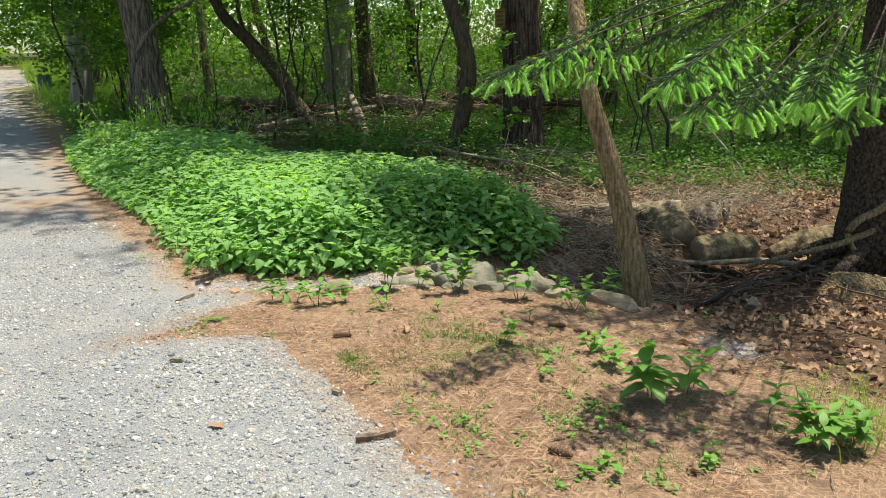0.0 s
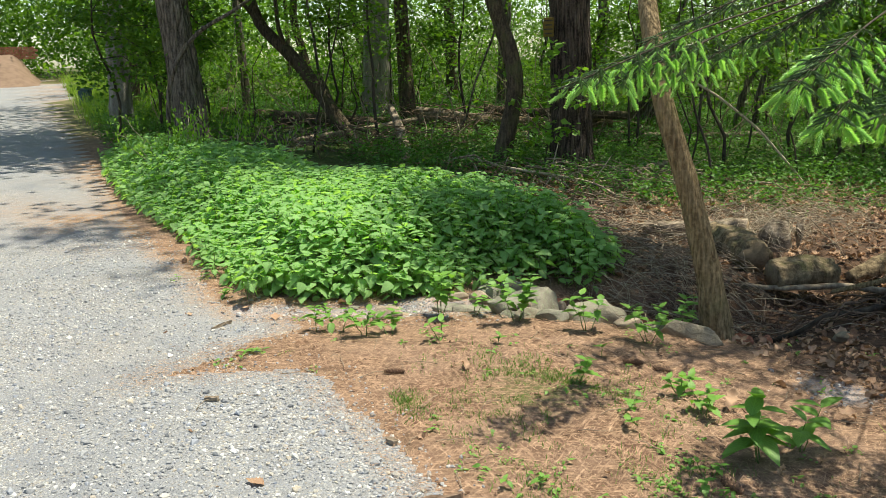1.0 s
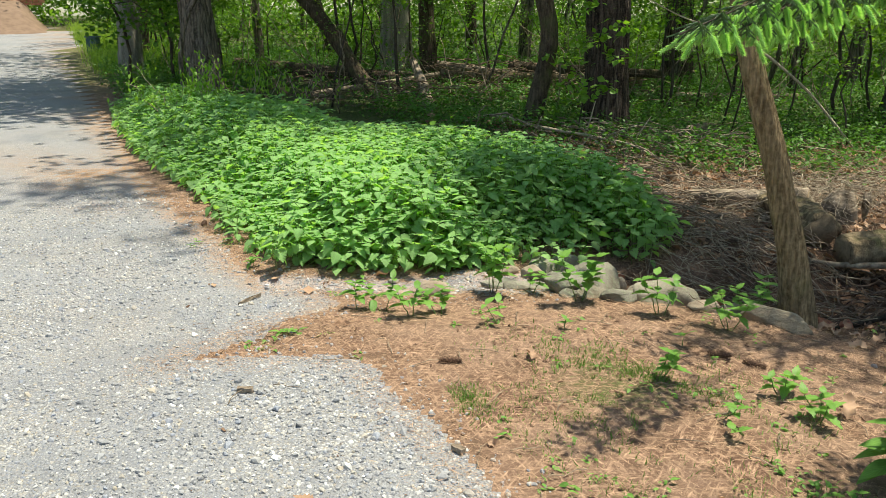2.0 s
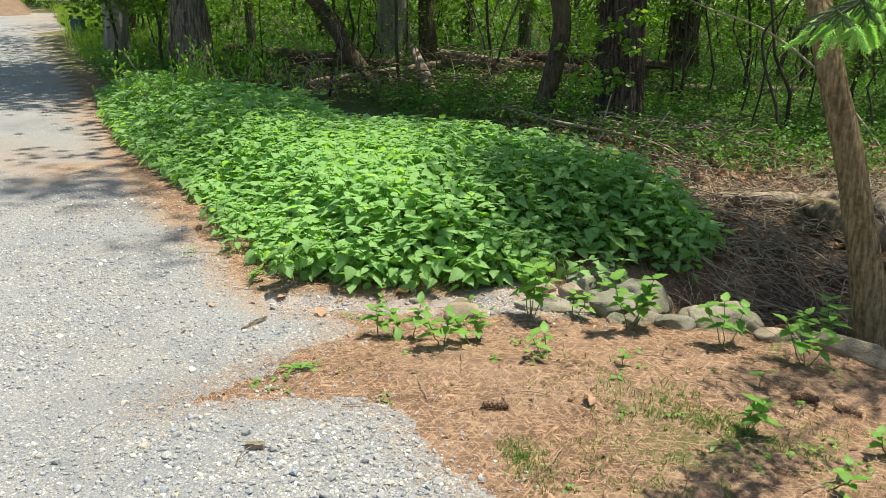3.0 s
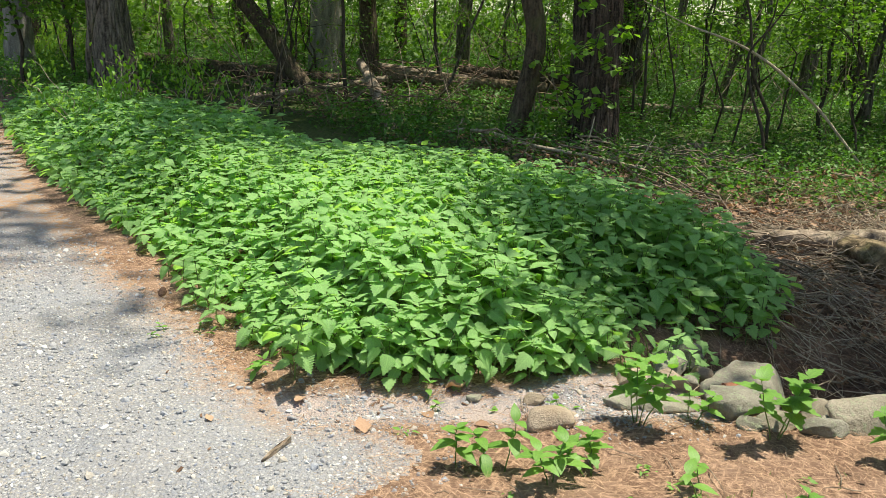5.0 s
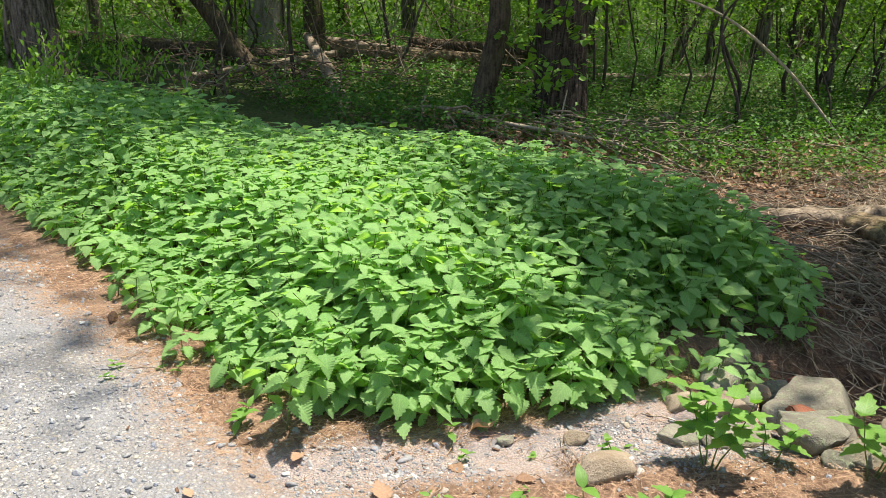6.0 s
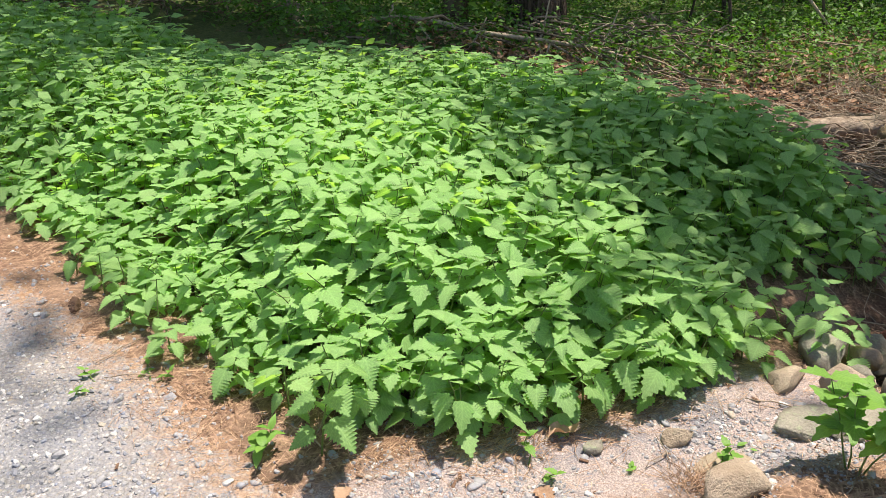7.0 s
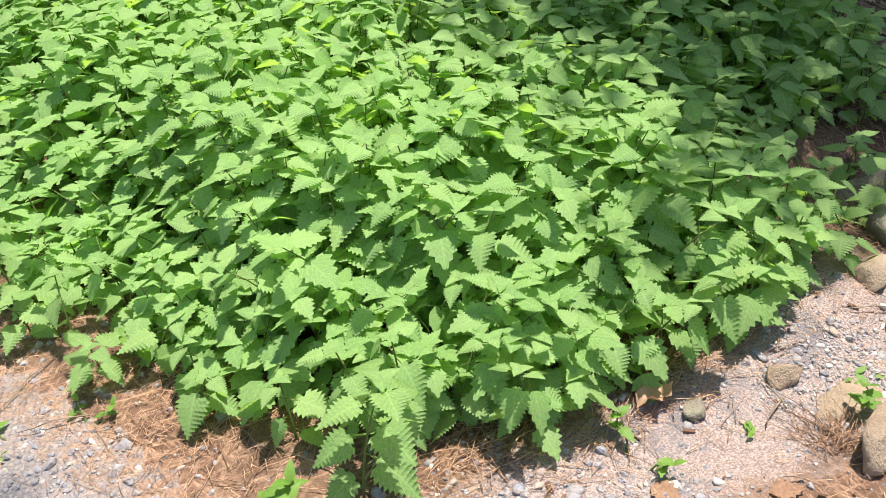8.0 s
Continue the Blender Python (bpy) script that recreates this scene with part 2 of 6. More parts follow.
def make_gravel_ground():
    n = Nodes("gravel_bed")
    cell = n.node("ShaderNodeTexVoronoi", Vector=n.geo.outputs["Position"], Scale=75.0)
    cell2 = n.node("ShaderNodeTexVoronoi", Vector=n.geo.outputs["Position"], Scale=150.0)
    tone = n.node("ShaderNodeSeparateColor", Color=cell.outputs["Color"]).outputs[0]
    tone2 = n.node("ShaderNodeSeparateColor", Color=cell2.outputs["Color"]).outputs[1]
    pick = n.range(n.noise(26, 3), 0.45, 0.55)
    c = n.mix(pick, gravel_colors(n, tone), gravel_colors(n, tone2))
    gap = n.range(cell.outputs["Distance"], 0.35, 0.75, 0, 0.55)
    c = n.mix(gap, c, (0.14, 0.135, 0.125))
    dust = n.range(n.noise(1.3, 5, 0.65), 0.42, 0.62, 0.0, 0.55)
    c = n.mix(dust, c, (0.225, 0.23, 0.242))
    c = n.mix(n.range(n.noise(0.9, 5, 0.7), 0.5, 0.66, 0, 0.6), c, (0.13, 0.14, 0.16))
    c = n.mix(n.range(n.noise(0.6, 4), 0.52, 0.7, 0, 0.25), c, (0.27, 0.22, 0.17))
    c = n.mix(n.range(n.noise(420, 3), 0.5, 0.75, 0, 0.4), c, (0.42, 0.41, 0.40))
    straw = n.math("MULTIPLY", n.attr("needle"), n.range(n.noise(18, 5, 0.75), 0.36, 0.58))
    c = n.mix(straw, c, n.mix(n.noise(160, 2, 0.5, None, (1, 0.2, 1)), (0.22, 0.115, 0.055), (0.42, 0.26, 0.14)))
    n.bump(n.math("ADD", n.math("MULTIPLY", cell.outputs["Distance"], -1.0), n.math("MULTIPLY", cell2.outputs["Distance"], -0.4)), 0.8, 0.012)
    return n.finish(c, 0.9, 0.25)


def make_floor_ground():
    n = Nodes("forest_floor")
    fine, mid, big = n.noise(190, 4, 0.7), n.noise(23, 5, 0.7), n.noise(2.2, 5)
    strands = []
    for turn in (0.4, 1.5, 2.6):
        spun = n.node("ShaderNodeVectorRotate", Vector=n.geo.outputs["Position"], Angle=turn).outputs[0]
        strands.append(n.noise(70, 4, 0.7, spun, (1, 0.16, 1)))
    weave = n.math("MAXIMUM", n.math("MAXIMUM", strands[0], strands[1]), strands[2])
    straw = n.mix(n.range(weave, 0.52, 0.7), (0.125, 0.072, 0.047), (0.51, 0.335, 0.22))
    straw = n.mix(n.range(big, 0.4, 0.65, 0, 0.5), straw, (0.31, 0.21, 0.15))
    straw = n.mix(n.range(n.noise(5.5, 5, 0.7), 0.5, 0.66, 0, 0.75), straw, (0.11, 0.07, 0.046))
    soil = n.mix(n.range(mid, 0.35, 0.65), (0.042, 0.026, 0.018), (0.145, 0.088, 0.058))
    soil = n.mix(n.range(fine, 0.5, 0.7, 0, 0.6), soil, (0.22, 0.145, 0.10))
    c = n.mix(n.range(n.math("ADD", n.attr("needle"), n.math("MULTIPLY", n.math("SUBTRACT", mid, 0.5), 0.9)), 0.3, 0.7), soil, straw)
    sand = n.mix(n.range(fine, 0.4, 0.62), (0.21, 0.17, 0.155), (0.47, 0.395, 0.355))
    sand = n.mix(n.range(n.noise(6, 5, 0.7), 0.5, 0.62, 0, 0.7), sand, (0.16, 0.17, 0.19))
    c = n.mix(n.range(n.math("ADD", n.attr("gravel"), n.math("MULTIPLY", n.math("SUBTRACT", mid, 0.5), 0.9)), 0.3, 0.7), c, sand)
    moss = n.mix(n.range(mid, 0.4, 0.6), (0.03, 0.055, 0.014), (0.075, 0.115, 0.03))
    c = n.mix(n.range(n.math("ADD", n.attr("green"), n.math("MULTIPLY", n.math("SUBTRACT", mid, 0.5), 1.2)), 0.35, 0.8, 0, 0.85), c, moss)
    n.bump(n.math("ADD", n.math("MULTIPLY", mid, 0.8), n.math("ADD", n.math("MULTIPLY", fine, 0.35), n.math("MULTIPLY", weave, 0.6))), 0.8, 0.02)
    return n.finish(c, 0.95, 0.12)


def speckled(name, low, high, rough=0.85, scale=60, gloss=0.2, depth=0.004):
    n = Nodes(name)
    c = n.mix(n.chance(), low, high)
    c = n.mix(n.range(n.noise(scale, 4), 0.42, 0.68, 0, 0.5), c, tuple(v * 0.5 for v in low))
    n.bump(n.noise(scale * 1.5, 4), 0.6, depth)
    return n.finish(c, rough, gloss)


def make_stone_material():
    n = Nodes("gravel_stone")
    c = gravel_colors(n, n.chance())
    c = n.mix(n.range(n.noise(120, 4), 0.4, 0.7, 0, 0.35), c, (0.5, 0.49, 0.47))
    n.bump(n.noise(300, 3), 0.4, 0.002)
    return n.finish(c, 0.8, 0.3)


M_GRAVEL = make_gravel_ground()
M_FLOOR = make_floor_ground()
M_STONE = make_stone_material()
M_NETTLE = leaf_material("nettle_leaf", (0.215, 0.40, 0.14), (0.325, 0.52, 0.20), 0.54, 0.6, 0.22, veins=0.18, patch=1.4, glow=(1.25, 1.3, 0.5))
M_STEM = speckled("green_stem", (0.10, 0.17, 0.04), (0.15, 0.20, 0.06), 0.6, 90)
M_WEED = leaf_material("weed_leaf", (0.10, 0.23, 0.04), (0.19, 0.35, 0.07), 0.4, 0.45, 0.35, veins=0.2)
M_WOODS = leaf_material("woodland_leaf", (0.04, 0.11, 0.013), (0.165, 0.29, 0.04), 0.5, 0.5, 0.3, patch=2.0)
M_CREEP = leaf_material("groundcover_leaf", (0.04, 0.115, 0.016), (0.115, 0.25, 0.04), 0.4, 0.5, 0.3, patch=1.5)
M_GRASS = leaf_material("grass_blade", (0.15, 0.26, 0.03), (0.28, 0.40, 0.06), 0.4, 0.5, 0.25)
M_TURF = leaf_material("turf_blade", (0.07, 0.15, 0.03), (0.15, 0.26, 0.05), 0.3, 0.5, 0.2)
M_NEW = leaf_material("new_spruce_needle", (0.27, 0.50, 0.16), (0.42, 0.66, 0.25), 0.4, 0.45, 0.3)
M_OLD = leaf_material("old_spruce_needle", (0.05, 0.10, 0.045), (0.10, 0.17, 0.08), 0.15, 0.5, 0.35)
M_STRAW = speckled("fallen_needle", (0.195, 0.11, 0.068), (0.58, 0.39, 0.25), 0.8, 200)
M_DEAD = leaf_material("dead_leaf", (0.18, 0.095, 0.055), (0.46, 0.31, 0.205), 0.15, 0.75, 0.2, glow=(1.2, 1.0, 0.7))
M_TWIG = bark_material("twig_bark", (0.13, 0.095, 0.065), (0.36, 0.29, 0.21), (14, 14, 4), depth=0.006, crack=0.3)
M_DARKTWIG = bark_material("dark_twig_bark", (0.035, 0.028, 0.022), (0.10, 0.08, 0.06), (14, 14, 4), depth=0.006, crack=0.3)
M_BARK_BIG = bark_material("furrowed_bark", (0.05, 0.034, 0.026), (0.185, 0.135, 0.105), (17, 17, 1.9), depth=0.07, crack=0.95)
M_BARK_GREY = bark_material("grey_bark", (0.085, 0.07, 0.055), (0.25, 0.21, 0.17), (16, 16, 2.4), depth=0.05, crack=0.85)
M_BARK_PALE = bark_material("pale_bark", (0.15, 0.135, 0.115), (0.36, 0.33, 0.28), (5, 5, 1.0), depth=0.03, crack=0.4)
M_BARK_BROWN = bark_material("brown_bark", (0.05, 0.036, 0.024), (0.14, 0.105, 0.07), (18, 18, 4), depth=0.03, moss=0.4)
M_BARK_TAN = bark_material("tan_bark", (0.13, 0.09, 0.045), (0.36, 0.265, 0.15), (34, 34, 5), depth=0.02, crack=0.55, moss=0.3)
M_BARK_SPRUCE = bark_material("scaly_bark", (0.045, 0.032, 0.024), (0.16, 0.115, 0.085), (26, 26, 17), depth=0.04, crack=0.8)
M_LOG = bark_material("weathered_log", (0.13, 0.095, 0.065), (0.36, 0.29, 0.22), (6, 6, 6), depth=0.025, crack=0.5, moss=0.35)
M_MOSSLOG = bark_material("mossy_log", (0.10, 0.072, 0.042), (0.29, 0.22, 0.135), (9, 9, 5), depth=0.03, crack=0.6, moss=0.5)
M_CUT = speckled("sawn_wood", (0.17, 0.12, 0.07), (0.26, 0.19, 0.12), 0.85, 40)
M_ROCK = rock_material("grey_rock", (0.14, 0.13, 0.10), (0.31, 0.285, 0.225), (0.27, 0.31, 0.19), 0.7)
# Rock colour taken down and browner, with the ditch's shade painted in.
M_SHADEDROCK = rock_material("shaded_rock", (0.11, 0.09, 0.065), (0.26, 0.22, 0.165), (0.30, 0.29, 0.22), 0.45)
M_TANROCK = rock_material("tan_rock", (0.26, 0.20, 0.14), (0.42, 0.34, 0.25), amount=0.15)
M_BRICK = rock_material("red_brick", (0.26, 0.09, 0.05), (0.42, 0.17, 0.10), amount=0.15, warm=(0.4, 0.2, 0.13))
M_CONE = speckled("cone_scale", (0.10, 0.055, 0.035), (0.20, 0.12, 0.075), 0.75, 150)
M_BANK = speckled("leafy_bank", (0.19, 0.125, 0.085), (0.25, 0.18, 0.13), 0.9, 3)
M_PALE_TWIG = bark_material("pale_dry_twig", (0.24, 0.19, 0.13), (0.50, 0.42, 0.31), (20, 20, 5), depth=0.005, crack=0.2)
M_MAPLE = leaf_material("young_leaf", (0.13, 0.27, 0.03), (0.24, 0.40, 0.06), 0.45, 0.5, 0.3)
M_SIGN = speckled("faded_yellow", (0.15, 0.10, 0.018), (0.19, 0.13, 0.03), 0.7, 20)
M_BOX = speckled("dull_teal", (0.06, 0.11, 0.12), (0.08, 0.13, 0.14), 0.6, 20)
M_BROWNTWIG = bark_material("brown_twig_bark", (0.075, 0.05, 0.035), (0.25, 0.17, 0.12), (14, 14, 4), depth=0.006, crack=0.3)

# ---- the lie of the land ----
ROAD_EDGE = [(0.75, 0.5), (0.62, 1.6), (0.40, 2.36), (0.12, 2.70), (-0.07, 2.98), (-0.30, 3.31), (-0.57, 3.67), (-0.81, 4.05), (-1.07, 4.13), (-1.39, 4.05),
             (-1.72, 3.94), (-1.48, 4.27), (-1.30, 4.52), (-1.14, 4.78), (-1.40, 5.02), (-1.72, 5.14), (-1.98, 5.36), (-2.38, 6.02), (-2.95, 6.62),
             (-3.62, 7.45), (-4.85, 9.09), (-6.65, 11.57), (-12.1, 20.0), (-20.9, 33.4), (-28.0, 44.0)]
ROAD_RING = ROAD_EDGE + [(-34.0, 43.0), (-26.0, 32.0), (-16.5, 19.0), (-10.8, 11.0), (-7.5, 6.0), (-5.6, 2.0), (-4.8, -3.0), (-4.5, -9.0), (1.2, -9.0)]
NETTLE_RING = [(-1.72, 5.58), (-1.50, 5.51), (-1.28, 5.45), (-0.88, 5.48), (-0.56, 5.56), (-0.42, 5.85), (-0.15, 6.25), (0.3, 6.4), (0.72, 6.45), (1.0, 6.95), (0.75, 7.7), (0.2, 8.4),
               (-0.5, 9.1), (-1.2, 10.0), (-2.2, 10.4), (-3.0, 11.6), (-4.3, 12.6), (-5.6, 13.4), (-7.4, 14.4), (-7.6, 13.5), (-6.35, 11.6), (-4.95, 9.5),
               (-3.75, 8.0), (-2.98, 7.12), (-2.52, 6.56), (-2.22, 6.12), (-1.95, 5.80)]
CHANNEL = [(-1.75, 5.1), (-1.25, 5.28), (-0.6, 5.32), (-0.1, 5.35), (0.35, 5.75)]
DITCH = [(0.3, 6.0), (0.75, 6.1), (1.2, 6.15), (1.9, 6.3), (2.8, 7.4), (4.5, 8.2), (7.0, 8.5)]


def land(x, y):
    """Height of the ground over the plan."""
    x, y = np.asarray(x, float), np.asarray(y, float)
    far = np.hypot(x, y - 2)
    h = 0.00042 * np.clip(far, 0, 60) ** 2
    right = smooth(0.2, 2.2, x + 0.10 * (y - 5)) * smooth(2.8, 6.5, y)
    h = h - 0.24 * right
    h = h - 0.20 * np.exp(-(along(x, y, DITCH) / 0.42) ** 2)
    h = h - 0.10 * smooth(5.0, 5.5, y) * smooth(-0.1, 0.4, x) * smooth(7.5, 6.3, y)
    h = h - 0.035 * np.exp(-(along(x, y, CHANNEL) / 0.16) ** 2)
    h = h + 0.05 * np.exp(-(((x + 0.6) / 0.9) ** 2 + ((y - 4.45) / 0.28) ** 2))
    rough = smooth(-0.1, 0.8, -depth_in(x, y, ROAD_RING))
    h = h + rough * (0.035 * wobble(x, y, 0.9, 3) + 0.012 * wobble(x, y, 0.16, 5))
    h = h + rough * smooth(12, 40, far) * 0.5 * wobble(x, y, 9.0, 8)
    h = h + 0.012 * wobble(x, y, 1.6, 12) * (1 - rough)
    return h


def zones(x, y):
    road = depth_in(x, y, ROAD_RING) + 0.06 * wobble(x, y, 0.35, 21) + 0.045 * wobble(x, y, 0.09, 22)
    return road


def strip(lo, hi, step_near, near_lo, near_hi, grow=1.085):
    """Coordinates with fine steps in the near stretch and growing ones outside."""
    mid = list(np.arange(near_lo, near_hi, step_near))
    s, v, up = step_near, near_hi, []
    while v < hi:
        up.append(v)
        s = min(s * grow, 6.0)
        v += s
    s, v, down = step_near, near_lo, []
    while v > lo:
        s = min(s * grow, 6.0)
        v -= s
        down.append(v)
    return np.array(down[::-1] + mid + up + [hi])


def make_ground():
    xs, ys = strip(-400, 400, 0.034, -4.2, 3.6), strip(-300, 500, 0.034, 2.0, 8.0)
    X, Y = np.meshgrid(xs, ys)
    Z = land(X, Y)
    V = np.stack([X, Y, Z], -1).reshape(-1, 3)
    nx, ny = len(xs), len(ys)
    j, i = np.meshgrid(np.arange(ny - 1), np.arange(nx - 1), indexing="ij")
    a = j * nx + i
    F = np.stack([a, a + 1, a + nx + 1, a + nx], -1).reshape(-1, 4)
    road = zones(V[:, 0], V[:, 1])
    on_road = road[F].mean(1) > 0
    x, y = V[:, 0], V[:, 1]
    dr = depth_in(x, y, ROAD_RING)
    edge = np.exp(-(dr / 0.16) ** 2) * smooth(4.3, 5.4, y)
    drift = smooth(0.1, 0.5, wobble(x, y * 1.5, 1.2, 31)) * smooth(1.3, 0.2, dr) * smooth(6.3, 7.2, y)
    band = np.exp(-((y + 0.25 * x - 7.2) / 0.9) ** 2) * smooth(3.2, 0.4, dr) * smooth(6.2, 7.0, y)
    needle_road = np.clip(edge * 0.8 + drift * 0.7 + band * 0.42, 0, 1)
    litter = smooth(1.2, 2.4, x + 0.35 * (y - 4.5) + 0.5 * wobble(x, y, 0.8, 34)) * smooth(1.0, 3.0, y)
    needle = np.clip(1.0 - 0.9 * litter - 0.8 * smooth(7.2, 9.5, y) * smooth(-1.5, 0.0, x), 0, 1)
    needle = needle * (1 - 0.85 * np.exp(-(along(x, y, DITCH) / 0.45) ** 2)) * (1 - 0.8 * smooth(11.0, 13.5, y + 0.2 * x) * (depth_in(x, y, ROAD_RING) < -1.2))
    chan = np.exp(-(along(x, y, CHANNEL[:-1]) / 0.2) ** 2) + 0.8 * np.exp(-(((x + 0.35) / 0.32) ** 2 + ((y - 5.55) / 0.2) ** 2)) + 0.9 * np.exp(-(((x - 1.85) / 0.2) ** 2 + ((y - 4.3) / 0.28) ** 2))
    green = 0.62 * np.exp(-(((x - 0.30) / 0.42) ** 2 + ((y - 3.95) / 0.33) ** 2)) + smooth(9.5, 12.0, y + 0.15 * x) * smooth(-9, 2, x + 3) + smooth(16, 22, np.hypot(x, y)) * 0.7
    for name, choose, material, label, category in (
            ("road", on_road, M_GRAVEL, "grey crushed gravel lane with drifts of brown needles", "road"),
            ("ground", ~on_road, M_FLOOR, "brown needle-covered earth and dark forest floor", "ground")):
        faces = F[choose]
        used = np.unique(faces)
        remap = np.full(len(V), -1)
        remap[used] = np.arange(len(used))
        me = build_mesh(name, V[used], remap[faces])
        for key, values in (("needle", needle_road if name == "road" else needle), ("gravel", chan), ("green", np.clip(green, 0, 1))):
            me.attributes.new(key, "FLOAT", "POINT").data.foreach_set("value", np.clip(values[used], 0, 1).astype(np.float32))
        made = part(name, me, material)
        tagged(made, label, category, kind="structure")
    return None


make_ground()


def on_land(x, y, lift=0.0):
    return np.stack([x, y, land(x, y) + lift], -1)


def scatter(ring_box, count, keep, r=None):
    """Random plan points in a box that keep() weighs from 0 to 1."""
    r = r or rng
    x = r.uniform(ring_box[0], ring_box[1], count)
    y = r.uniform(ring_box[2], ring_box[3], count)
    w = keep(x, y)
    ok = r.uniform(0, 1, count) < w
    return x[ok], y[ok]


# ---- leaf forms ----
def leaf_form(samples, width=0.62, teeth=True, tip=0.55, droop=0.35, fold=0.16, heart=0.25):
    """A leaf along +y of length 1, with a folded midrib, drooping tip and, for teeth, a sawn edge."""
    t = np.linspace(0, 1, samples)
    body = np.sin(np.pi * np.clip(t, 0, 1) ** tip) ** 0.9
    half = width * 0.5 * body
    half[0] = 0.04 * width
    shift = np.zeros(samples)
    if teeth:
        saw = np.where(np.arange(samples) % 2 == 1, 1.08, 0.80)
        half = half * (1.06 - 0.24 * t ** 1.6)
        half = half * saw
        shift = np.where(np.arange(samples) % 2 == 1, 0.035, -0.01)
    back = -heart * 0.25 * np.exp(-((t - 0.12) / 0.1) ** 2)
    z_mid = -droop * t ** 2
    V, U = [], []
    for s in (-1, 0, 1):
        x = s * half
        yy = t + (shift + back if s else 0)
        zz = z_mid + (abs(s) * fold * half * 2 * (1 - 0.9 * t))
        V.append(np.stack([x, yy, zz], -1))
        U.append(np.stack([np.full(samples, 0.5 + 0.5 * s), t], -1))
    V, U = np.vstack(V), np.vstack(U)
    F = []
    for k in range(samples - 1):
        l, m, r = k, samples + k, 2 * samples + k
        F += [(l, m, m + 1), (l, m + 1, l + 1), (m, r, r + 1), (m, r + 1, m + 1)]
    return V, np.array(F), U


LEAF_MID = leaf_form(13, 0.80, True, 0.54, 0.20, 0.05)
LEAF_LOW = leaf_form(4, 0.8, False, 0.55, 0.2, 0.1)
LEAF_OVAL = leaf_form(7, 0.5, False, 0.75, 0.25, 0.1, 0.0)
LEAF_CHEAP = (np.array([(0, 0, 0), (0.3, 0.45, 0.06), (0, 1.0, -0.15), (-0.3, 0.45, 0.06)]), np.array([(0, 1, 2), (0, 2, 3)]), np.array([(0.5, 0), (1, 0.45), (0.5, 1), (0, 0.45)]))


def rot_z(a):
    c, s = math.cos(a), math.sin(a)
    return np.array([[c, -s, 0], [s, c, 0], [0, 0, 1.0]])


def rot_x(a):
    c, s = math.cos(a), math.sin(a)
    return np.array([[1.0, 0, 0], [0, c, -s], [0, s, c]])


def rot_y(a):
    c, s = math.cos(a), math.sin(a)
    return np.array([[c, 0, s], [0, 1.0, 0], [-s, 0, c]])


def nettle_plan(height, r, big=0.104):
    """Stem points and, leaf by leaf, place, turn and size of one nettle."""
    leanx, leany = r.normal(0, 0.10), r.normal(0, 0.10)
    nodes = max(4, int(height / 0.05))
    stem, leaves = [np.zeros(3)], []
    turn = r.uniform(0, 6.28)
    for k in range(1, nodes + 1):
        t = k / nodes
        p = np.array([leanx * t * t * height * 2, leany * t * t * height * 2, height * t])
        stem.append(p)
        if t < 0.16 and height > 0.2:
            continue
        size = big * (0.62 + 0.55 * math.sin(min(1.0, t * 1.05) * 2.4)) * r.uniform(0.82, 1.18)
        size *= 0.95 if t < 0.7 else (1.05 if t < 0.93 else 0.85)
        lift = -0.42 + 0.36 * t ** 3 if t < 0.93 else 0.05
        for side in (0, math.pi):
            a = turn + side + r.normal(0, 0.18)
            m = rot_z(a) @ rot_x(lift + r.normal(0, 0.24)) @ rot_y(r.normal(0, 0.22))
            tail = rot_z(a) @ rot_x(0.15) @ np.array([0, 1.0, 0]) * size * 0.34
            leaves.append((p + tail, m, size))
        turn += math.pi / 2
    top = stem[-1]
    for q in range(3):
        leaves.append((top + np.array([0, 0, 0.006]), rot_z(turn + q * 2.1) @ rot_x(0.35), big * 0.42))
    return np.array(stem), leaves


def nettle_stalks(stem, leaves, thick=0.0035):
    pieces = [tube(stem, np.linspace(thick, thick * 0.5, len(stem)), 5)]
    for place, m, size in leaves:
        d = m @ np.array([0, 1.0, 0])
        root = stem[np.argmin(np.abs(stem[:, 2] - place[2] + size * 0.05))]
        pieces.append(tube([root, place + d * 0.004], [0.0014, 0.0011], 3))
    return join(pieces)


NETTLE_LEAF_MESH = []
for _k, (_w, _d, _f) in enumerate(((0.78, 0.18, 0.05), (0.72, 0.26, 0.08), (0.82, 0.12, 0.03), (0.68, 0.32, 0.06))):
    _v, _f2, _u = leaf_form(23, _w, True, 0.55, _d, _f)
    NETTLE_LEAF_MESH.append(build_mesh("leaf", _v, _f2, _u))


def nettle_plant(height, r, label, big=0.086, group="nettles of the bed", name="nettle_plant"):
    base = thing(name, label, "nettle", group=group)
    stem, leaves = nettle_plan(height, r, big)
    part("stem", build_mesh("stem", *nettle_stalks(stem, leaves)), M_STEM, base)
    for place, m, size in leaves:
        ob = part("leaf", NETTLE_LEAF_MESH[r.integers(4)], M_NETTLE, base)
        ob.matrix_basis = Matrix.LocRotScale(Vector(place), Matrix(m.tolist()).to_quaternion(), (size, size, size))
    return base


def bed_height(x, y):
    """How tall the nettles grow at a place."""
    d = depth_in(x, y, NETTLE_RING)
    lane = smooth(-1.6, -2.2, x)
    h = 0.22 - 0.09 * lane + (0.27 + 0.09 * lane) * smooth(0.0, 0.55 + 0.3 * lane, d)
    h = h + 0.03 * wobble(x, y, 0.8, 41)
    h = h - 0.13 * smooth(8.2, 9.8, y) * smooth(-3.6, -1.8, x)
    return h * (1 - 0.25 * np.exp(-(((x + 0.2) / 0.35) ** 2 + ((y - 6.2) / 0.25) ** 2)))


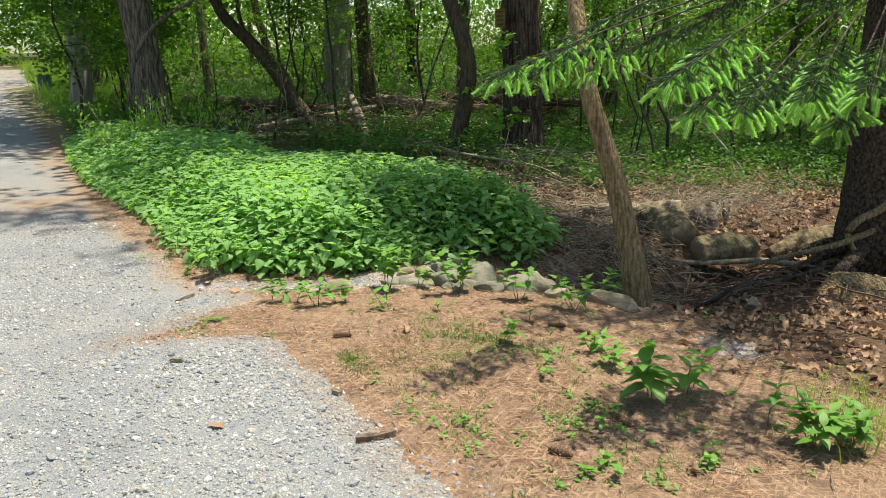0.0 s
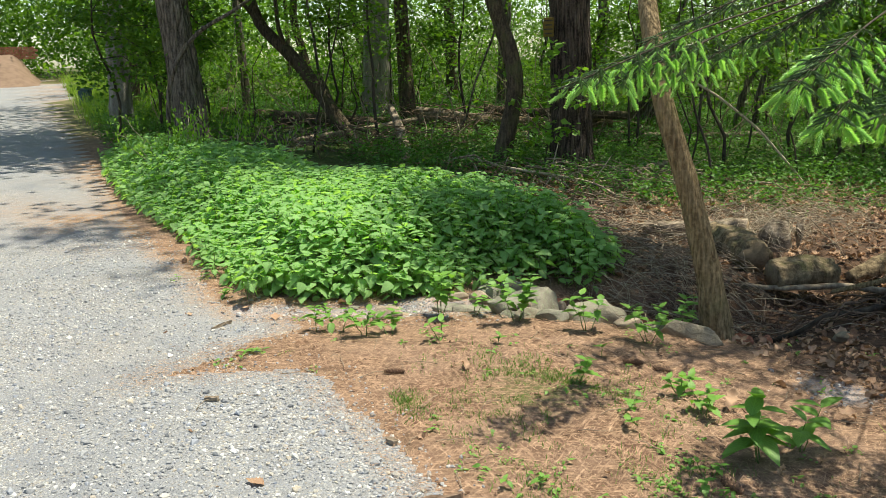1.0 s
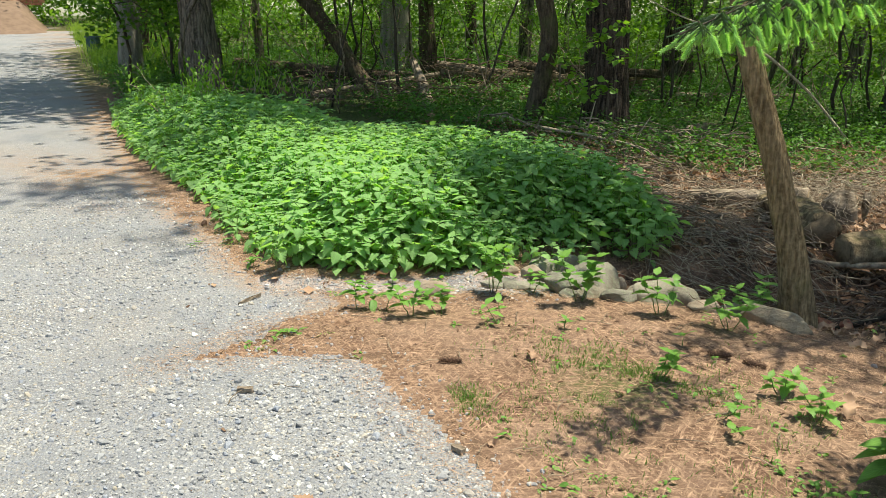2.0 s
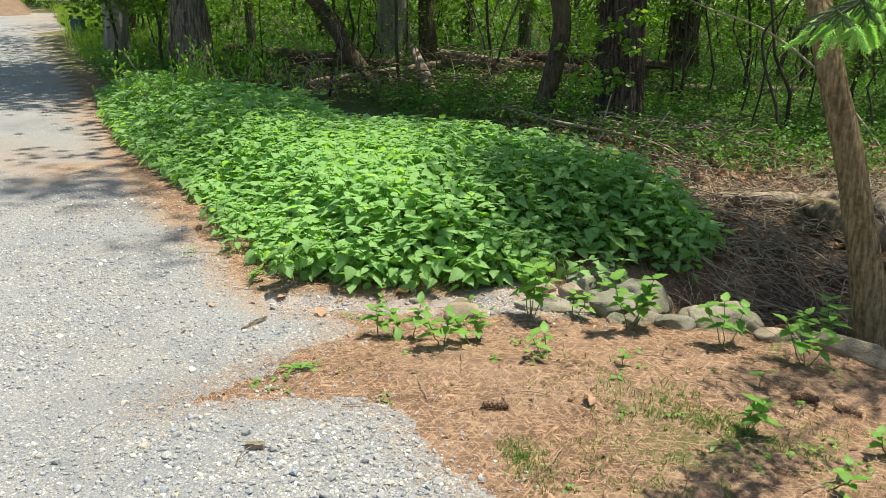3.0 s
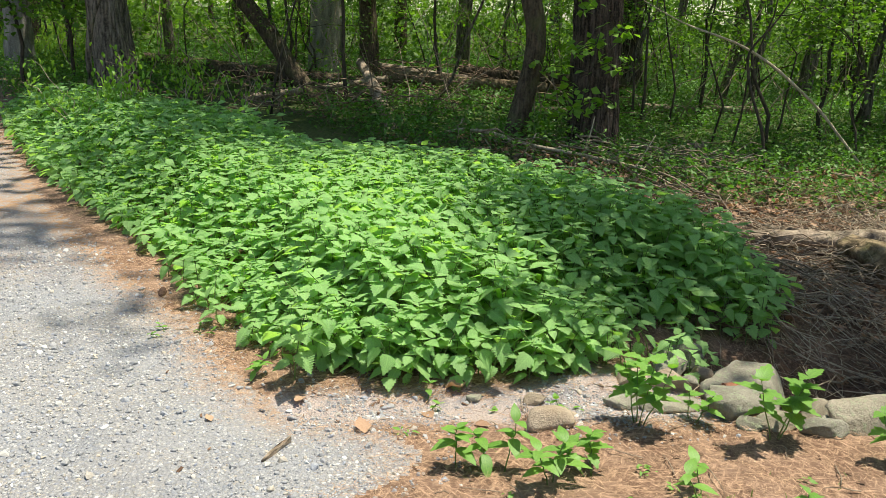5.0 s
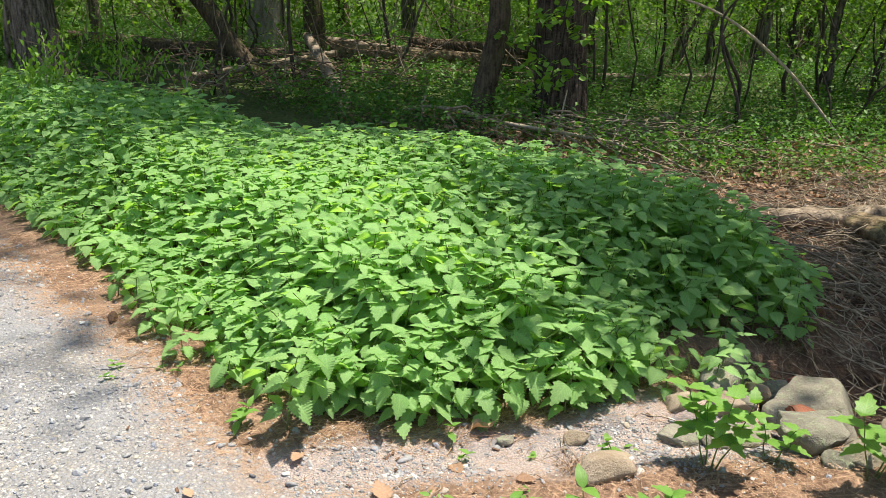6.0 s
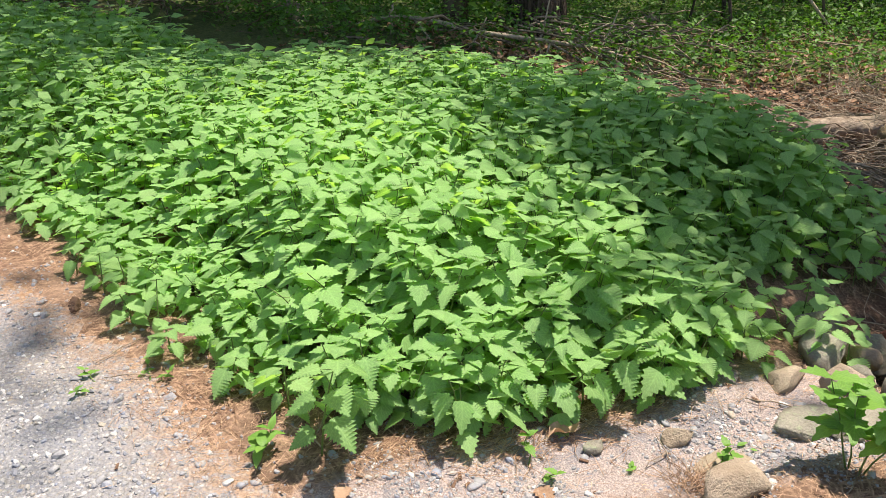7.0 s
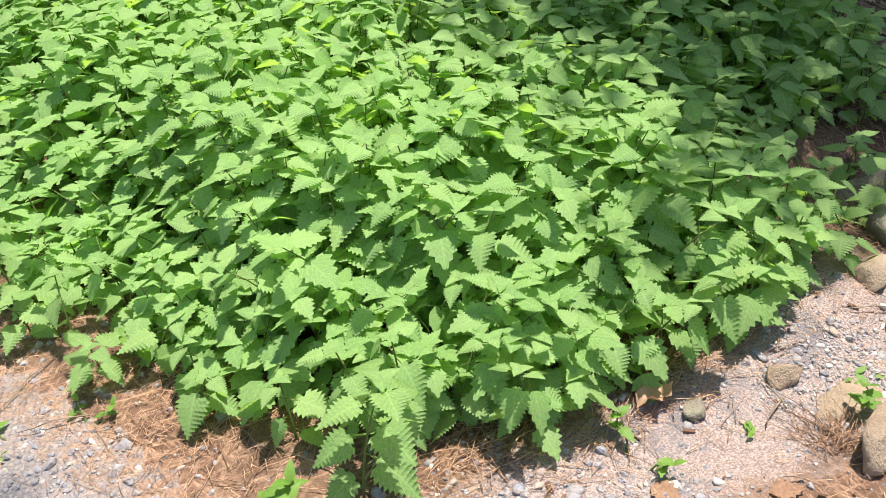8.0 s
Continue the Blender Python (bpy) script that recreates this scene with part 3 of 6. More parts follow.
# places for all nettles, no two closer than a hand
def nettle_places():
    r = np.random.default_rng(5)
    x, y = r.uniform(-7.8, 1.1, 44000), r.uniform(5.4, 14.5, 44000)
    d = depth_in(x, y, NETTLE_RING) + 0.08 * wobble(x, y, 0.3, 44)
    ok = d > 0.02
    x, y = x[ok], y[ok]
    kept, cell = [], {}
    gap0 = 0.072
    for px, py in zip(x, y):
        gap = gap0 if py < 9 else 0.112
        k = (int(px // 0.13), int(py // 0.13))
        near = [q for i in (-1, 0, 1) for j in (-1, 0, 1) for q in cell.get((k[0] + i, k[1] + j), ())]
        if all((px - q[0]) ** 2 + (py - q[1]) ** 2 > gap * gap for q in near):
            cell.setdefault(k, []).append((px, py))
            kept.append((px, py))
    return np.array(kept)


NETTLES = nettle_places()
_near = np.hypot(NETTLES[:, 0] + 1.25, (NETTLES[:, 1] - 5.3) * 1.0)
_order = np.argsort(_near)
NEAR_NETTLES, FAR_NETTLES = NETTLES[_order[:270]], NETTLES[_order[270:]]


def plant_nettles():
    r = np.random.default_rng(8)
    kinds = [nettle_plant(h, r, "green stinging nettle with broad saw-toothed leaves in a dense bed") for h in (0.24, 0.30, 0.36, 0.42, 0.46, 0.50, 0.40, 0.34)]
    heights = [0.24, 0.30, 0.36, 0.42, 0.46, 0.50, 0.40, 0.34]
    used = set()
    for x, y in NEAR_NETTLES:
        want = float(bed_height(x, y)) * r.uniform(0.95, 1.05)
        gaps = [abs(h - want) + r.uniform(0, 0.05) for h in heights]
        k = int(np.argmin(gaps))
        s = want / heights[k]
        m = Matrix.Translation((x, y, float(land(x, y)) - 0.004)) @ Euler((r.normal(0, 0.06), r.normal(0, 0.06), r.uniform(0, 6.28))).to_matrix().to_4x4()
        if k in used:
            made = copy_thing(kinds[k], m)
        else:
            used.add(k)
            made = kinds[k]
            made.matrix_basis = m
        s = min(max(s, 0.75), 1.25)
        made.scale = (s, s, s)
    for k, ob in enumerate(kinds):
        if k not in used:
            for o in (*ob.children_recursive, ob):
                bpy.data.objects.remove(o)
    # the rest of the bed
    groups = {}
    stalks, sets = [], {"a": [], "b": []}
    low = [(x + r.normal(0, 0.035), y + r.normal(0, 0.035)) for x, y in NEAR_NETTLES]
    for k, (x, y) in enumerate([*FAR_NETTLES, *low]):
        h = float(bed_height(x, y)) * (r.uniform(0.95, 1.05) if k < len(FAR_NETTLES) else r.uniform(0.6, 0.95))
        stem, leaves = nettle_plan(h, r, 0.086 if y < 9 else 0.105)
        spin = rot_z(r.uniform(0, 6.28))
        root = np.array([x, y, float(land(x, y)) - 0.004])
        stalks.append(tube(stem @ spin.T + root, np.linspace(0.0035, 0.002, len(stem)), 3))
        where = sets["a" if y < 7.7 else "b"]
        for place, m, size in leaves:
            where.append((spin @ place + root, spin @ m, size))
    for key, form, nm in (("a", LEAF_MID, "nettle_bed"), ("b", LEAF_LOW, "nettle_bed")):
        items = sets[key]
        P, T, S = np.array([i[0] for i in items]), np.array([i[1] for i in items]), np.array([i[2] for i in items])
        V, F, U = strew(form[0], form[1], P, T, S, form[2])
        groups[key] = (V, F, U)
    Va, Fa, Ua = groups["a"]
    Vb, Fb, Ub = groups["b"]
    bed = thing("nettle_bed", "dense bed of green stinging nettles beside the gravel lane", "nettles", kind="stuff")
    part("leaves", build_mesh("leaves", np.vstack([Va, Vb]), np.vstack([Fa, Fb + len(Va)]), np.vstack([Ua, Ub])), M_NETTLE, bed)
    part("stems", build_mesh("stems", *join(stalks)), M_STEM, bed)


plant_nettles()


# ---- trees ----
def grow(points, radii, steps):
    """Finer points along a line of corners, smoothly bent."""
    P, R = np.asarray(points, float), np.asarray(radii, float)
    d = np.concatenate([[0], np.cumsum(np.linalg.norm(np.diff(P, axis=0), axis=1))])
    s = np.linspace(0, d[-1], steps)
    Q = np.stack([np.interp(s, d, P[:, k]) for k in range(3)], -1)
    for _ in range(max(1, steps // 12)):
        Q[1:-1] = (Q[:-2] + 2 * Q[1:-1] + Q[2:]) / 4
    return Q, np.interp(s, d, R)


def crown_leaves(centres, spread, count, size, form, r, flat=0.55):
    C = np.asarray(centres, float)
    pick = r.integers(0, len(C), count)
    P = C[pick] + np.clip(r.normal(0, 1, (count, 3)), -1.7, 1.7) * np.array([spread, spread, spread * flat])
    return strew(form[0], form[1], P, turned(count, r, 0.5), size * r.uniform(0.7, 1.3, count), form[2])


def tree(name, label, points, radii, bark, seed, sides=28, steps=60, flute=9, crown=None, limbs=5, leaf_size=0.22, leaves=2500, twigs=(), category="tree", leaf_mat=None):
    """A trunk along a line of points, limbs, and a crown of leaves about the limbs' ends."""
    r = np.random.default_rng(seed)
    base = thing(name, label, category)
    Q, R = grow(points, radii, steps)
    foot = np.exp(-np.linspace(0, 1, steps) * steps / 5.0)
    R = R * (1 + 0.35 * foot)
    part("trunk", build_mesh("trunk", *tube(Q, R, sides, 0.10, seed, flute)), bark, base)
    ends = []
    top = Q[-1]
    if crown:
        z0, z1, reach = crown
        for k in range(limbs):
            t = r.uniform(0.45, 1.0)
            p = Q[int(t * (steps - 1))]
            a = 2.4 * k + r.uniform(-0.4, 0.4)
            end = np.array([top[0] + math.cos(a) * reach * r.uniform(0.5, 1), top[1] + math.sin(a) * reach * r.uniform(0.5, 1), r.uniform(z0, z1)])
            B = bend(p, end, 7, 0.3, 0.15, r)
            rad = max(0.03, R[int(t * (steps - 1))] * 0.4)
            part("limb", build_mesh("limb", *tube(B, np.linspace(rad, 0.012, 7), 7, 0.1, seed + k)), bark, base)
            ends += [B[3], B[4], B[5], B[6], B[6] + r.normal(0, 0.15 * reach, 3)]
        V, F, U = crown_leaves(ends, reach * 0.30, leaves, leaf_size, LEAF_CHEAP, r)
        part("crown", build_mesh("crown", V, F, U), leaf_mat or M_WOODS, base)
    return base


def ground_z(x, y):
    return float(land(x, y))


def straight(x, y, height, lean=(0, 0), sink=0.15):
    z = ground_z(x, y)
    return [(x, y, z - sink), (x + lean[0] * 0.3, y + lean[1] * 0.3, z + height * 0.3), (x + lean[0], y + lean[1], z + height)]


# Tops and crowns stand out of view, bent and filled for their shade.
BIG = tree("big_tree", "large old tree with dark deeply furrowed bark", straight(0.63, 12.9, 9.0, (-0.25, 0.3)), (0.315, 0.295, 0.2), M_BARK_BIG, 1, 56, 150, 26,
     (6.0, 11.5, 3.4), 9, 0.27, 3000)
tree("curved_tree", "slim tree with a curved brown trunk", [(-0.46, 12.35, -0.25), (-0.40, 12.35, 0.3), (-0.22, 12.4, 1.1), (-0.22, 12.4, 1.5), (-0.42, 12.4, 2.1), (-0.72, 12.5, 3.0), (-1.5, 12.0, 6.5)],
     (0.135, 0.125, 0.12, 0.12, 0.115, 0.11, 0.05), M_BARK_BROWN, 2, 24, 70, 6, (5.5, 8.5, 2.5), 10, 0.22, 3600)
tree("slender_tree", "slender dark tree trunk behind a brush heap", straight(-2.9, 18.3, 8.0, (-0.4, 0.2)), (0.17, 0.15, 0.08), M_BARK_BROWN, 3, 18, 50, 6, (4.5, 8.5, 2.6), 8, 0.24, 2000)
tree("grey_tree", "grey-barked tree at the far end of the nettle bed", [(-6.2, 14.4, -0.1), (-6.45, 14.4, 2.8), (-6.7, 15.0, 5.5), (-7.2, 15.8, 9.0)], (0.29, 0.275, 0.22, 0.16), M_BARK_GREY, 4, 44, 120, 16, (7.0, 10.5, 3.2), 10, 0.26, 4200)
LEAN = tree("leaning_tree", "thin tan tree leaning over a rocky ditch", [(1.50, 5.5, -0.4), (1.44, 5.5, 0.1), (1.27, 5.55, 0.75), (1.06, 5.6, 1.4), (0.98, 5.9, 2.0), (0.95, 6.2, 2.8), (1.4, 7.0, 4.2), (2.0, 8.0, 5.4)],
     (0.10, 0.083, 0.073, 0.065, 0.06, 0.053, 0.042, 0.03), M_BARK_TAN, 5, 22, 90, 7, (4.8, 6.2, 1.4), 9, 0.15, 2000)
PALE = tree("pale_tree", "pale-barked tree trunk beside the lane", straight(-10.2, 19.0, 8.0, (0.2, 0)), (0.25, 0.23, 0.16), M_BARK_PALE, 6, 24, 50, 8, (6.5, 9.5, 1.8), 6, 0.26, 700)
tree("rear_tree", "dark tree trunk deeper in the wood", straight(2.75, 22.0, 9.0, (-0.2, 0)), (0.33, 0.3, 0.2), M_BARK_BIG, 7, 20, 40, 10, (6.0, 10, 3.0), 5, 0.26, 1400)
tree("rear_tree", "grey tree trunk deeper in the wood", straight(-4.3, 21.5, 9.0, (0.1, 0)), (0.36, 0.33, 0.2), M_BARK_PALE, 8, 20, 40, 10, (6.0, 10, 3.0), 5, 0.26, 1400)
# Added tree, hidden behind the spruce; its crown shades the floor at right.
tree("rear_tree", "added leafy tree hidden behind the spruce, for shade", straight(7.0, 14.0, 8.0, (-0.6, -0.8)), (0.16, 0.15, 0.1), M_BARK_BROWN, 11, 16, 40, 8, (5.5, 9.0, 3.6), 10, 0.27, 700)
tree("rear_tree", "dark tree trunk deeper in the wood", straight(9.2, 24.5, 9.0, (0.1, 0)), (0.28, 0.26, 0.2), M_BARK_BIG, 9, 20, 40, 10, (6.0, 10, 3.0), 5, 0.26, 1400)
tree("crooked_tree", "crooked dark tree bending over the brush", [(-3.2, 15.6, -0.2), (-3.9, 15.9, 0.55), (-4.3, 16.1, 1.1), (-4.85, 16.3, 1.75), (-5.6, 16.5, 2.4), (-6.3, 16.8, 4.5)], (0.10, 0.13, 0.14, 0.13, 0.11, 0.05),
     M_BARK_BROWN, 10, 16, 50, 5, (3.5, 6.5, 2.2), 7, 0.22, 1300)

# ---- the woods behind, too many stems and leaves to count ----
TRUNK_SPOTS = ((-15, 27), (-12.5, 24), (-8.5, 23), (-7.2, 26), (-3.0, 27), (-1.2, 24), (0.9, 27), (1.9, 31), (5.0, 27), (6.3, 20.5), (7.5, 29), (11.5, 21), (13, 29), (15.5, 25), (9, 16.5), (12.5, 15.5), (16, 18), (-6.2, 30), (-18, 33), (3.8, 34), (-10.5, 33))


def woods_trunks():
    r = np.random.default_rng(20)
    for x, y in TRUNK_SPOTS:
        rad = r.uniform(0.09, 0.24)
        z = ground_z(x, y)
        base = thing("woodland_tree", "dim tree trunk standing in the green woods", "tree", group="trees of the wood")
        Q, R = grow([(x, y, z - 0.2), (x + r.normal(0, 0.3), y, z + 3), (x + r.normal(0, 0.6), y, z + 8)], (rad, rad * 0.85, rad * 0.5), 24)
        part("trunk", build_mesh("trunk", *tube(Q, R, 12, 0.1, int(x * 7 + 300), 6)), M_BARK_GREY if r.uniform() < 0.35 else M_BARK_BROWN, base)
        ends = [Q[-1] + r.normal(0, 1.3, 3) for _ in range(7)]
        V, F, U = crown_leaves(ends, 1.0, 420, 0.30, LEAF_CHEAP, r)
        part("crown", build_mesh("crown", V, F, U), M_WOODS, base)


woods_trunks()


def woods_leaves():
    """Sunlit sprays far in the wood: thin and low in front, dense and taller behind."""
    r = np.random.default_rng(21)
    n = 2600
    a = r.uniform(-1.15, 1.0, n)
    d = 20 + 32 * r.uniform(0, 1, n) ** 0.62
    cx, cy = np.sin(a) * d, np.cos(a) * d
    keep = (depth_in(cx, cy, ROAD_RING) < -2.0) | (d > 50)
    cx, cy, d = cx[keep], cy[keep], d[keep]
    cz = land(cx, cy) + 0.15 + r.uniform(0, 1, len(cx)) ** 1.5 * (2.6 + 3.6 * smooth(26, 44, d))
    # Extra clumps above the view, added as a canopy to shade the woods.
    k = 620
    a, e = r.uniform(-1.0, 0.95, k), r.uniform(14.5, 34, k)
    hx, hy = np.sin(a) * e, np.cos(a) * e
    hz = land(hx, hy) + r.uniform(4.2, 8.5, k)
    keep = depth_in(hx, hy, ROAD_RING) < 0.5
    cx, cy, cz, d = (np.concatenate([p, q[keep]]) for p, q in ((cx, hx), (cy, hy), (cz, hz), (d, e)))
    n = 48
    P = np.repeat(np.stack([cx, cy, cz], -1), n, 0) + r.normal(0, 1, (len(cx) * n, 3)) * np.array([0.8, 0.8, 0.22])
    S = np.repeat(0.09 + d * 0.0036, n) * r.uniform(0.6, 1.3, len(P))
    V, F, U = strew(LEAF_CHEAP[0], LEAF_CHEAP[1], P, turned(len(P), r, 0.6), S, LEAF_CHEAP[2])
    m = 900
    C = np.stack([r.uniform(-50, -20, m), r.uniform(45, 66, m), r.uniform(0.5, 11, m)], -1)
    C[:, 2] += land(C[:, 0], C[:, 1])
    Q = np.repeat(C, 40, 0) + r.normal(0, 1, (m * 40, 3)) * np.array([0.9, 0.9, 0.5])
    V2, F2, U2 = strew(LEAF_CHEAP[0], LEAF_CHEAP[1], Q, turned(len(Q), r, 0.6), r.uniform(0.25, 0.5, len(Q)), LEAF_CHEAP[2])
    V, F, U = np.vstack([V, V2]), np.vstack([F, F2 + len(V)]), np.vstack([U, U2])
    far = part("far_foliage", build_mesh("far_foliage", V, F, U), M_WOODS)
    tagged(far, "sunlit green foliage filling the distant woods", "foliage", kind="stuff")


woods_leaves()


def understory():
    """Thin stems and leafy sprays between the trunks."""
    r = np.random.default_rng(22)
    stems, sprays = [], []
    spots = []
    while len(spots) < 130:
        a, d = r.uniform(-0.75, 0.85), r.uniform(12.5, 30)
        x, y = math.sin(a) * d, math.cos(a) * d
        if depth_in(x, y, ROAD_RING) > -1.6 or depth_in(x, y, NETTLE_RING) > -0.8 or abs(x - 0.7) < 1.0 and y < 16:
            continue
        if -3.5 < x < 0.2 and y < 16.5:
            continue
        spots.append((x, y))
    for x, y in spots:
        z = ground_z(x, y)
        hgt = r.uniform(1.2, 4.5)
        top = np.array([x + r.normal(0, 0.5), y + r.normal(0, 0.4), z + hgt])
        B = bend((x, y, z - 0.05), top, 7, 0, 0.07, r)
        rad = r.uniform(0.012, 0.035)
        stems.append(tube(B, np.linspace(rad, 0.006, 7), 5))
        for k in range(r.integers(3, 7)):
            p = B[r.integers(2, 7)]
            e = p + np.array([r.normal(0, 0.55), r.normal(0, 0.45), r.uniform(-0.1, 0.5)])
            C = bend(p, e, 5, 0.06, 0.03, r)
            stems.append(tube(C, np.linspace(0.008, 0.003, 5), 3))
            sprays += [C[2], C[3], C[4]]
    C = np.array(sprays)
    n = 54
    P = np.repeat(C, n, 0) + r.normal(0, 1, (len(C) * n, 3)) * np.array([0.30, 0.30, 0.10])
    V, F, U = strew(LEAF_CHEAP[0], LEAF_CHEAP[1], P, turned(len(P), r, 0.45), r.uniform(0.04, 0.09, len(P)), LEAF_CHEAP[2])
    poles, thin = [], []
    while len(poles) < 42:
        a, d = r.uniform(-0.7, 0.75), r.uniform(15.5, 34)
        x, y = math.sin(a) * d, math.cos(a) * d
        if depth_in(x, y, ROAD_RING) > -2.0:
            continue
        z, rad = ground_z(x, y), 0.018 + 0.06 * r.uniform() ** 2
        lean = r.normal(0, 0.8, 2)
        poles.append(tube(bend((x, y, z - 0.1), (x + lean[0], y + lean[1], z + r.uniform(3, 6)), 8, 0, 0.05, r), np.linspace(rad, rad * 0.5, 8), 6))
    for _ in range(330):
        a, d = r.uniform(-0.7, 0.75), r.uniform(13.5, 30)
        x, y = math.sin(a) * d, math.cos(a) * d
        if depth_in(x, y, ROAD_RING) > -1.2 or depth_in(x, y, NETTLE_RING) > -0.6:
            continue
        z, h = ground_z(x, y), r.uniform(0.5, 2.4)
        w = r.normal(0, 0.5, 2) * h
        thin.append(tube(bend((x, y, z - 0.03), (x + w[0], y + w[1], z + h), 7, 0.1, 0.05, r), np.linspace(0.011, 0.004, 7), 4))
    shrubs = thing("undergrowth", "tangle of thin stems and fresh green leaves under the trees", "undergrowth", kind="stuff")
    part("stems", build_mesh("stems", *join(stems)), M_DARKTWIG, shrubs)
    part("poles", build_mesh("poles", *join(poles)), M_BARK_GREY, shrubs, "slim grey-brown saplings")
    part("dry_stems", build_mesh("dry_stems", *join(thin)), M_TWIG, shrubs, "dry arching leafless stems")
    part("leaves", build_mesh("leaves", V, F, U), M_WOODS, shrubs)


understory()


def groundcover():
    r = np.random.default_rng(23)

    def keep(x, y):
        d = np.minimum(-depth_in(x, y, NETTLE_RING), 9)
        w = smooth(0.5, 1.0, d) * smooth(9.6, 11.5, y + 0.12 * x + 0.8 * wobble(x, y, 1.2, 50)) * smooth(-3.6, -2.4, x + 0.25 * (y - 12) - 0.3)
        w = np.maximum(w, smooth(-5.5, -6.8, x) * smooth(0.15, 0.6, -depth_in(x, y, ROAD_RING)) * smooth(12.8, 13.8, y))
        w = np.maximum(w, 0.55 * smooth(17, 20, y) * smooth(-9, -7, x))
        return w * (0.45 + 0.55 * smooth(-0.3, 0.5, wobble(x, y, 1.6, 51))) * (depth_in(x, y, ROAD_RING) < -0.4)

    x, y = scatter((-14, 13, 9.5, 30), 105000, keep, r)
    P = on_land(x, y) + np.stack([np.zeros(len(x)), np.zeros(len(x)), r.uniform(0.05, 0.34, len(x))], -1)
    n = 3
    P = np.repeat(P, n, 0) + r.normal(0, 0.07, (len(P) * n, 3)) * np.array([1, 1, 0.5])
    V, F, U = strew(LEAF_CHEAP[0], LEAF_CHEAP[1], P, turned(len(P), r, 0.42), r.uniform(0.03, 0.08, len(P)), LEAF_CHEAP[2])
    cover = part("groundcover", build_mesh("groundcover", V, F, U), M_CREEP)
    tagged(cover, "low green leafy plants covering the forest floor", "groundcover", kind="stuff")


groundcover()


def roadside_grass():
    r = np.random.default_rng(24)

    def keep(x, y):
        d = -depth_in(x, y, ROAD_RING)
        return smooth(0.05, 0.5, d) * smooth(4.5, 2.5, d) * smooth(18.0, 20.5, y) * (x < -5)

    x, y = scatter((-28, -6.5, 12.5, 42), 60000, keep, r)
    n = len(x)
    blade = np.array([(-0.5, 0, 0), (0.5, 0, 0), (-0.35, 0.12, 0.55), (0.35, 0.12, 0.55), (0, 0.42, 1.0)]) * np.array([0.035, 1, 1])
    faces = np.array([(0, 1, 3), (0, 3, 2), (2, 3, 4)])
    V, F = strew(blade, faces, on_land(x, y, -0.01), turned(n, r, 0.12), r.uniform(0.22, 0.6, n) * (0.6 + 0.4 * smooth(14, 17, y)))
    g = part("tall_grass", build_mesh("tall_grass", V, F), M_GRASS)
    tagged(g, "bright sunlit tall grass along the lane", "grass", kind="stuff")


roadside_grass()


def overhang():
    """Low leafy branches that reach over the verge and between the trunks."""
    r = np.random.default_rng(26)
    spots = ((-7.6, 14.6, 2.3, 1.5, 2600), (-8.0, 16.4, 2.6, 1.2, 900), (-8.0, 18.8, 2.6, 1.6, 2200), (-6.6, 15.2, 2.5, 1.0, 1000), (-4.2, 16.4, 2.6, 1.3, 1600), (-1.6, 17.2, 2.7, 1.2, 1500), (0.9, 17.8, 2.6, 1.2, 1500), (-3.0, 14.6, 2.9, 0.7, 500),
             (3.4, 16.8, 2.4, 1.4, 1700), (5.6, 15.8, 2.2, 1.5, 1900), (8.0, 15.5, 2.0, 1.6, 1900), (-10.9, 22.0, 2.8, 1.8, 2000), (-13.4, 25.8, 3.2, 2.2, 2200), (6.8, 12.8, 2.2, 1.0, 900), (4.6, 14.2, 2.4, 0.9, 800), (-8.6, 18.8, 2.6, 1.4, 1500))
    for k, (x, y, z, reach, count) in enumerate(spots):
        base = thing("leafy_sapling", "slim sapling with light green sunlit leaves", "sapling", group="saplings at the wood's edge")
        g = ground_z(x, y)
        top = np.array([x + r.normal(0, 0.3), y, g + z + 1.2])
        B = bend((x + r.normal(0, 0.15), y + 0.6, g - 0.05), top, 9, 0, 0.05, r)
        part("stem", build_mesh("stem", *tube(B, np.linspace(0.035, 0.01, 9), 7)), M_DARKTWIG, base)
        ends = []
        for q in range(11):
            p = B[r.integers(4, 9)]
            e = p + np.array([r.normal(0, reach * 0.6), r.normal(0, reach * 0.5), r.uniform(-0.7, 0.5)])
            C = bend(p, e, 6, 0.12, 0.03, r)
            part("branch", build_mesh("branch", *tube(C, np.linspace(0.011, 0.003, 6), 4)), M_DARKTWIG, base)
            ends += [C[2], C[3], C[4], C[5]]
        V, F, U = crown_leaves(ends, 0.26, count, 0.095, LEAF_LOW, r, 0.5)
        part("foliage", build_mesh("foliage", V, F, U), M_WOODS, base)


overhang()


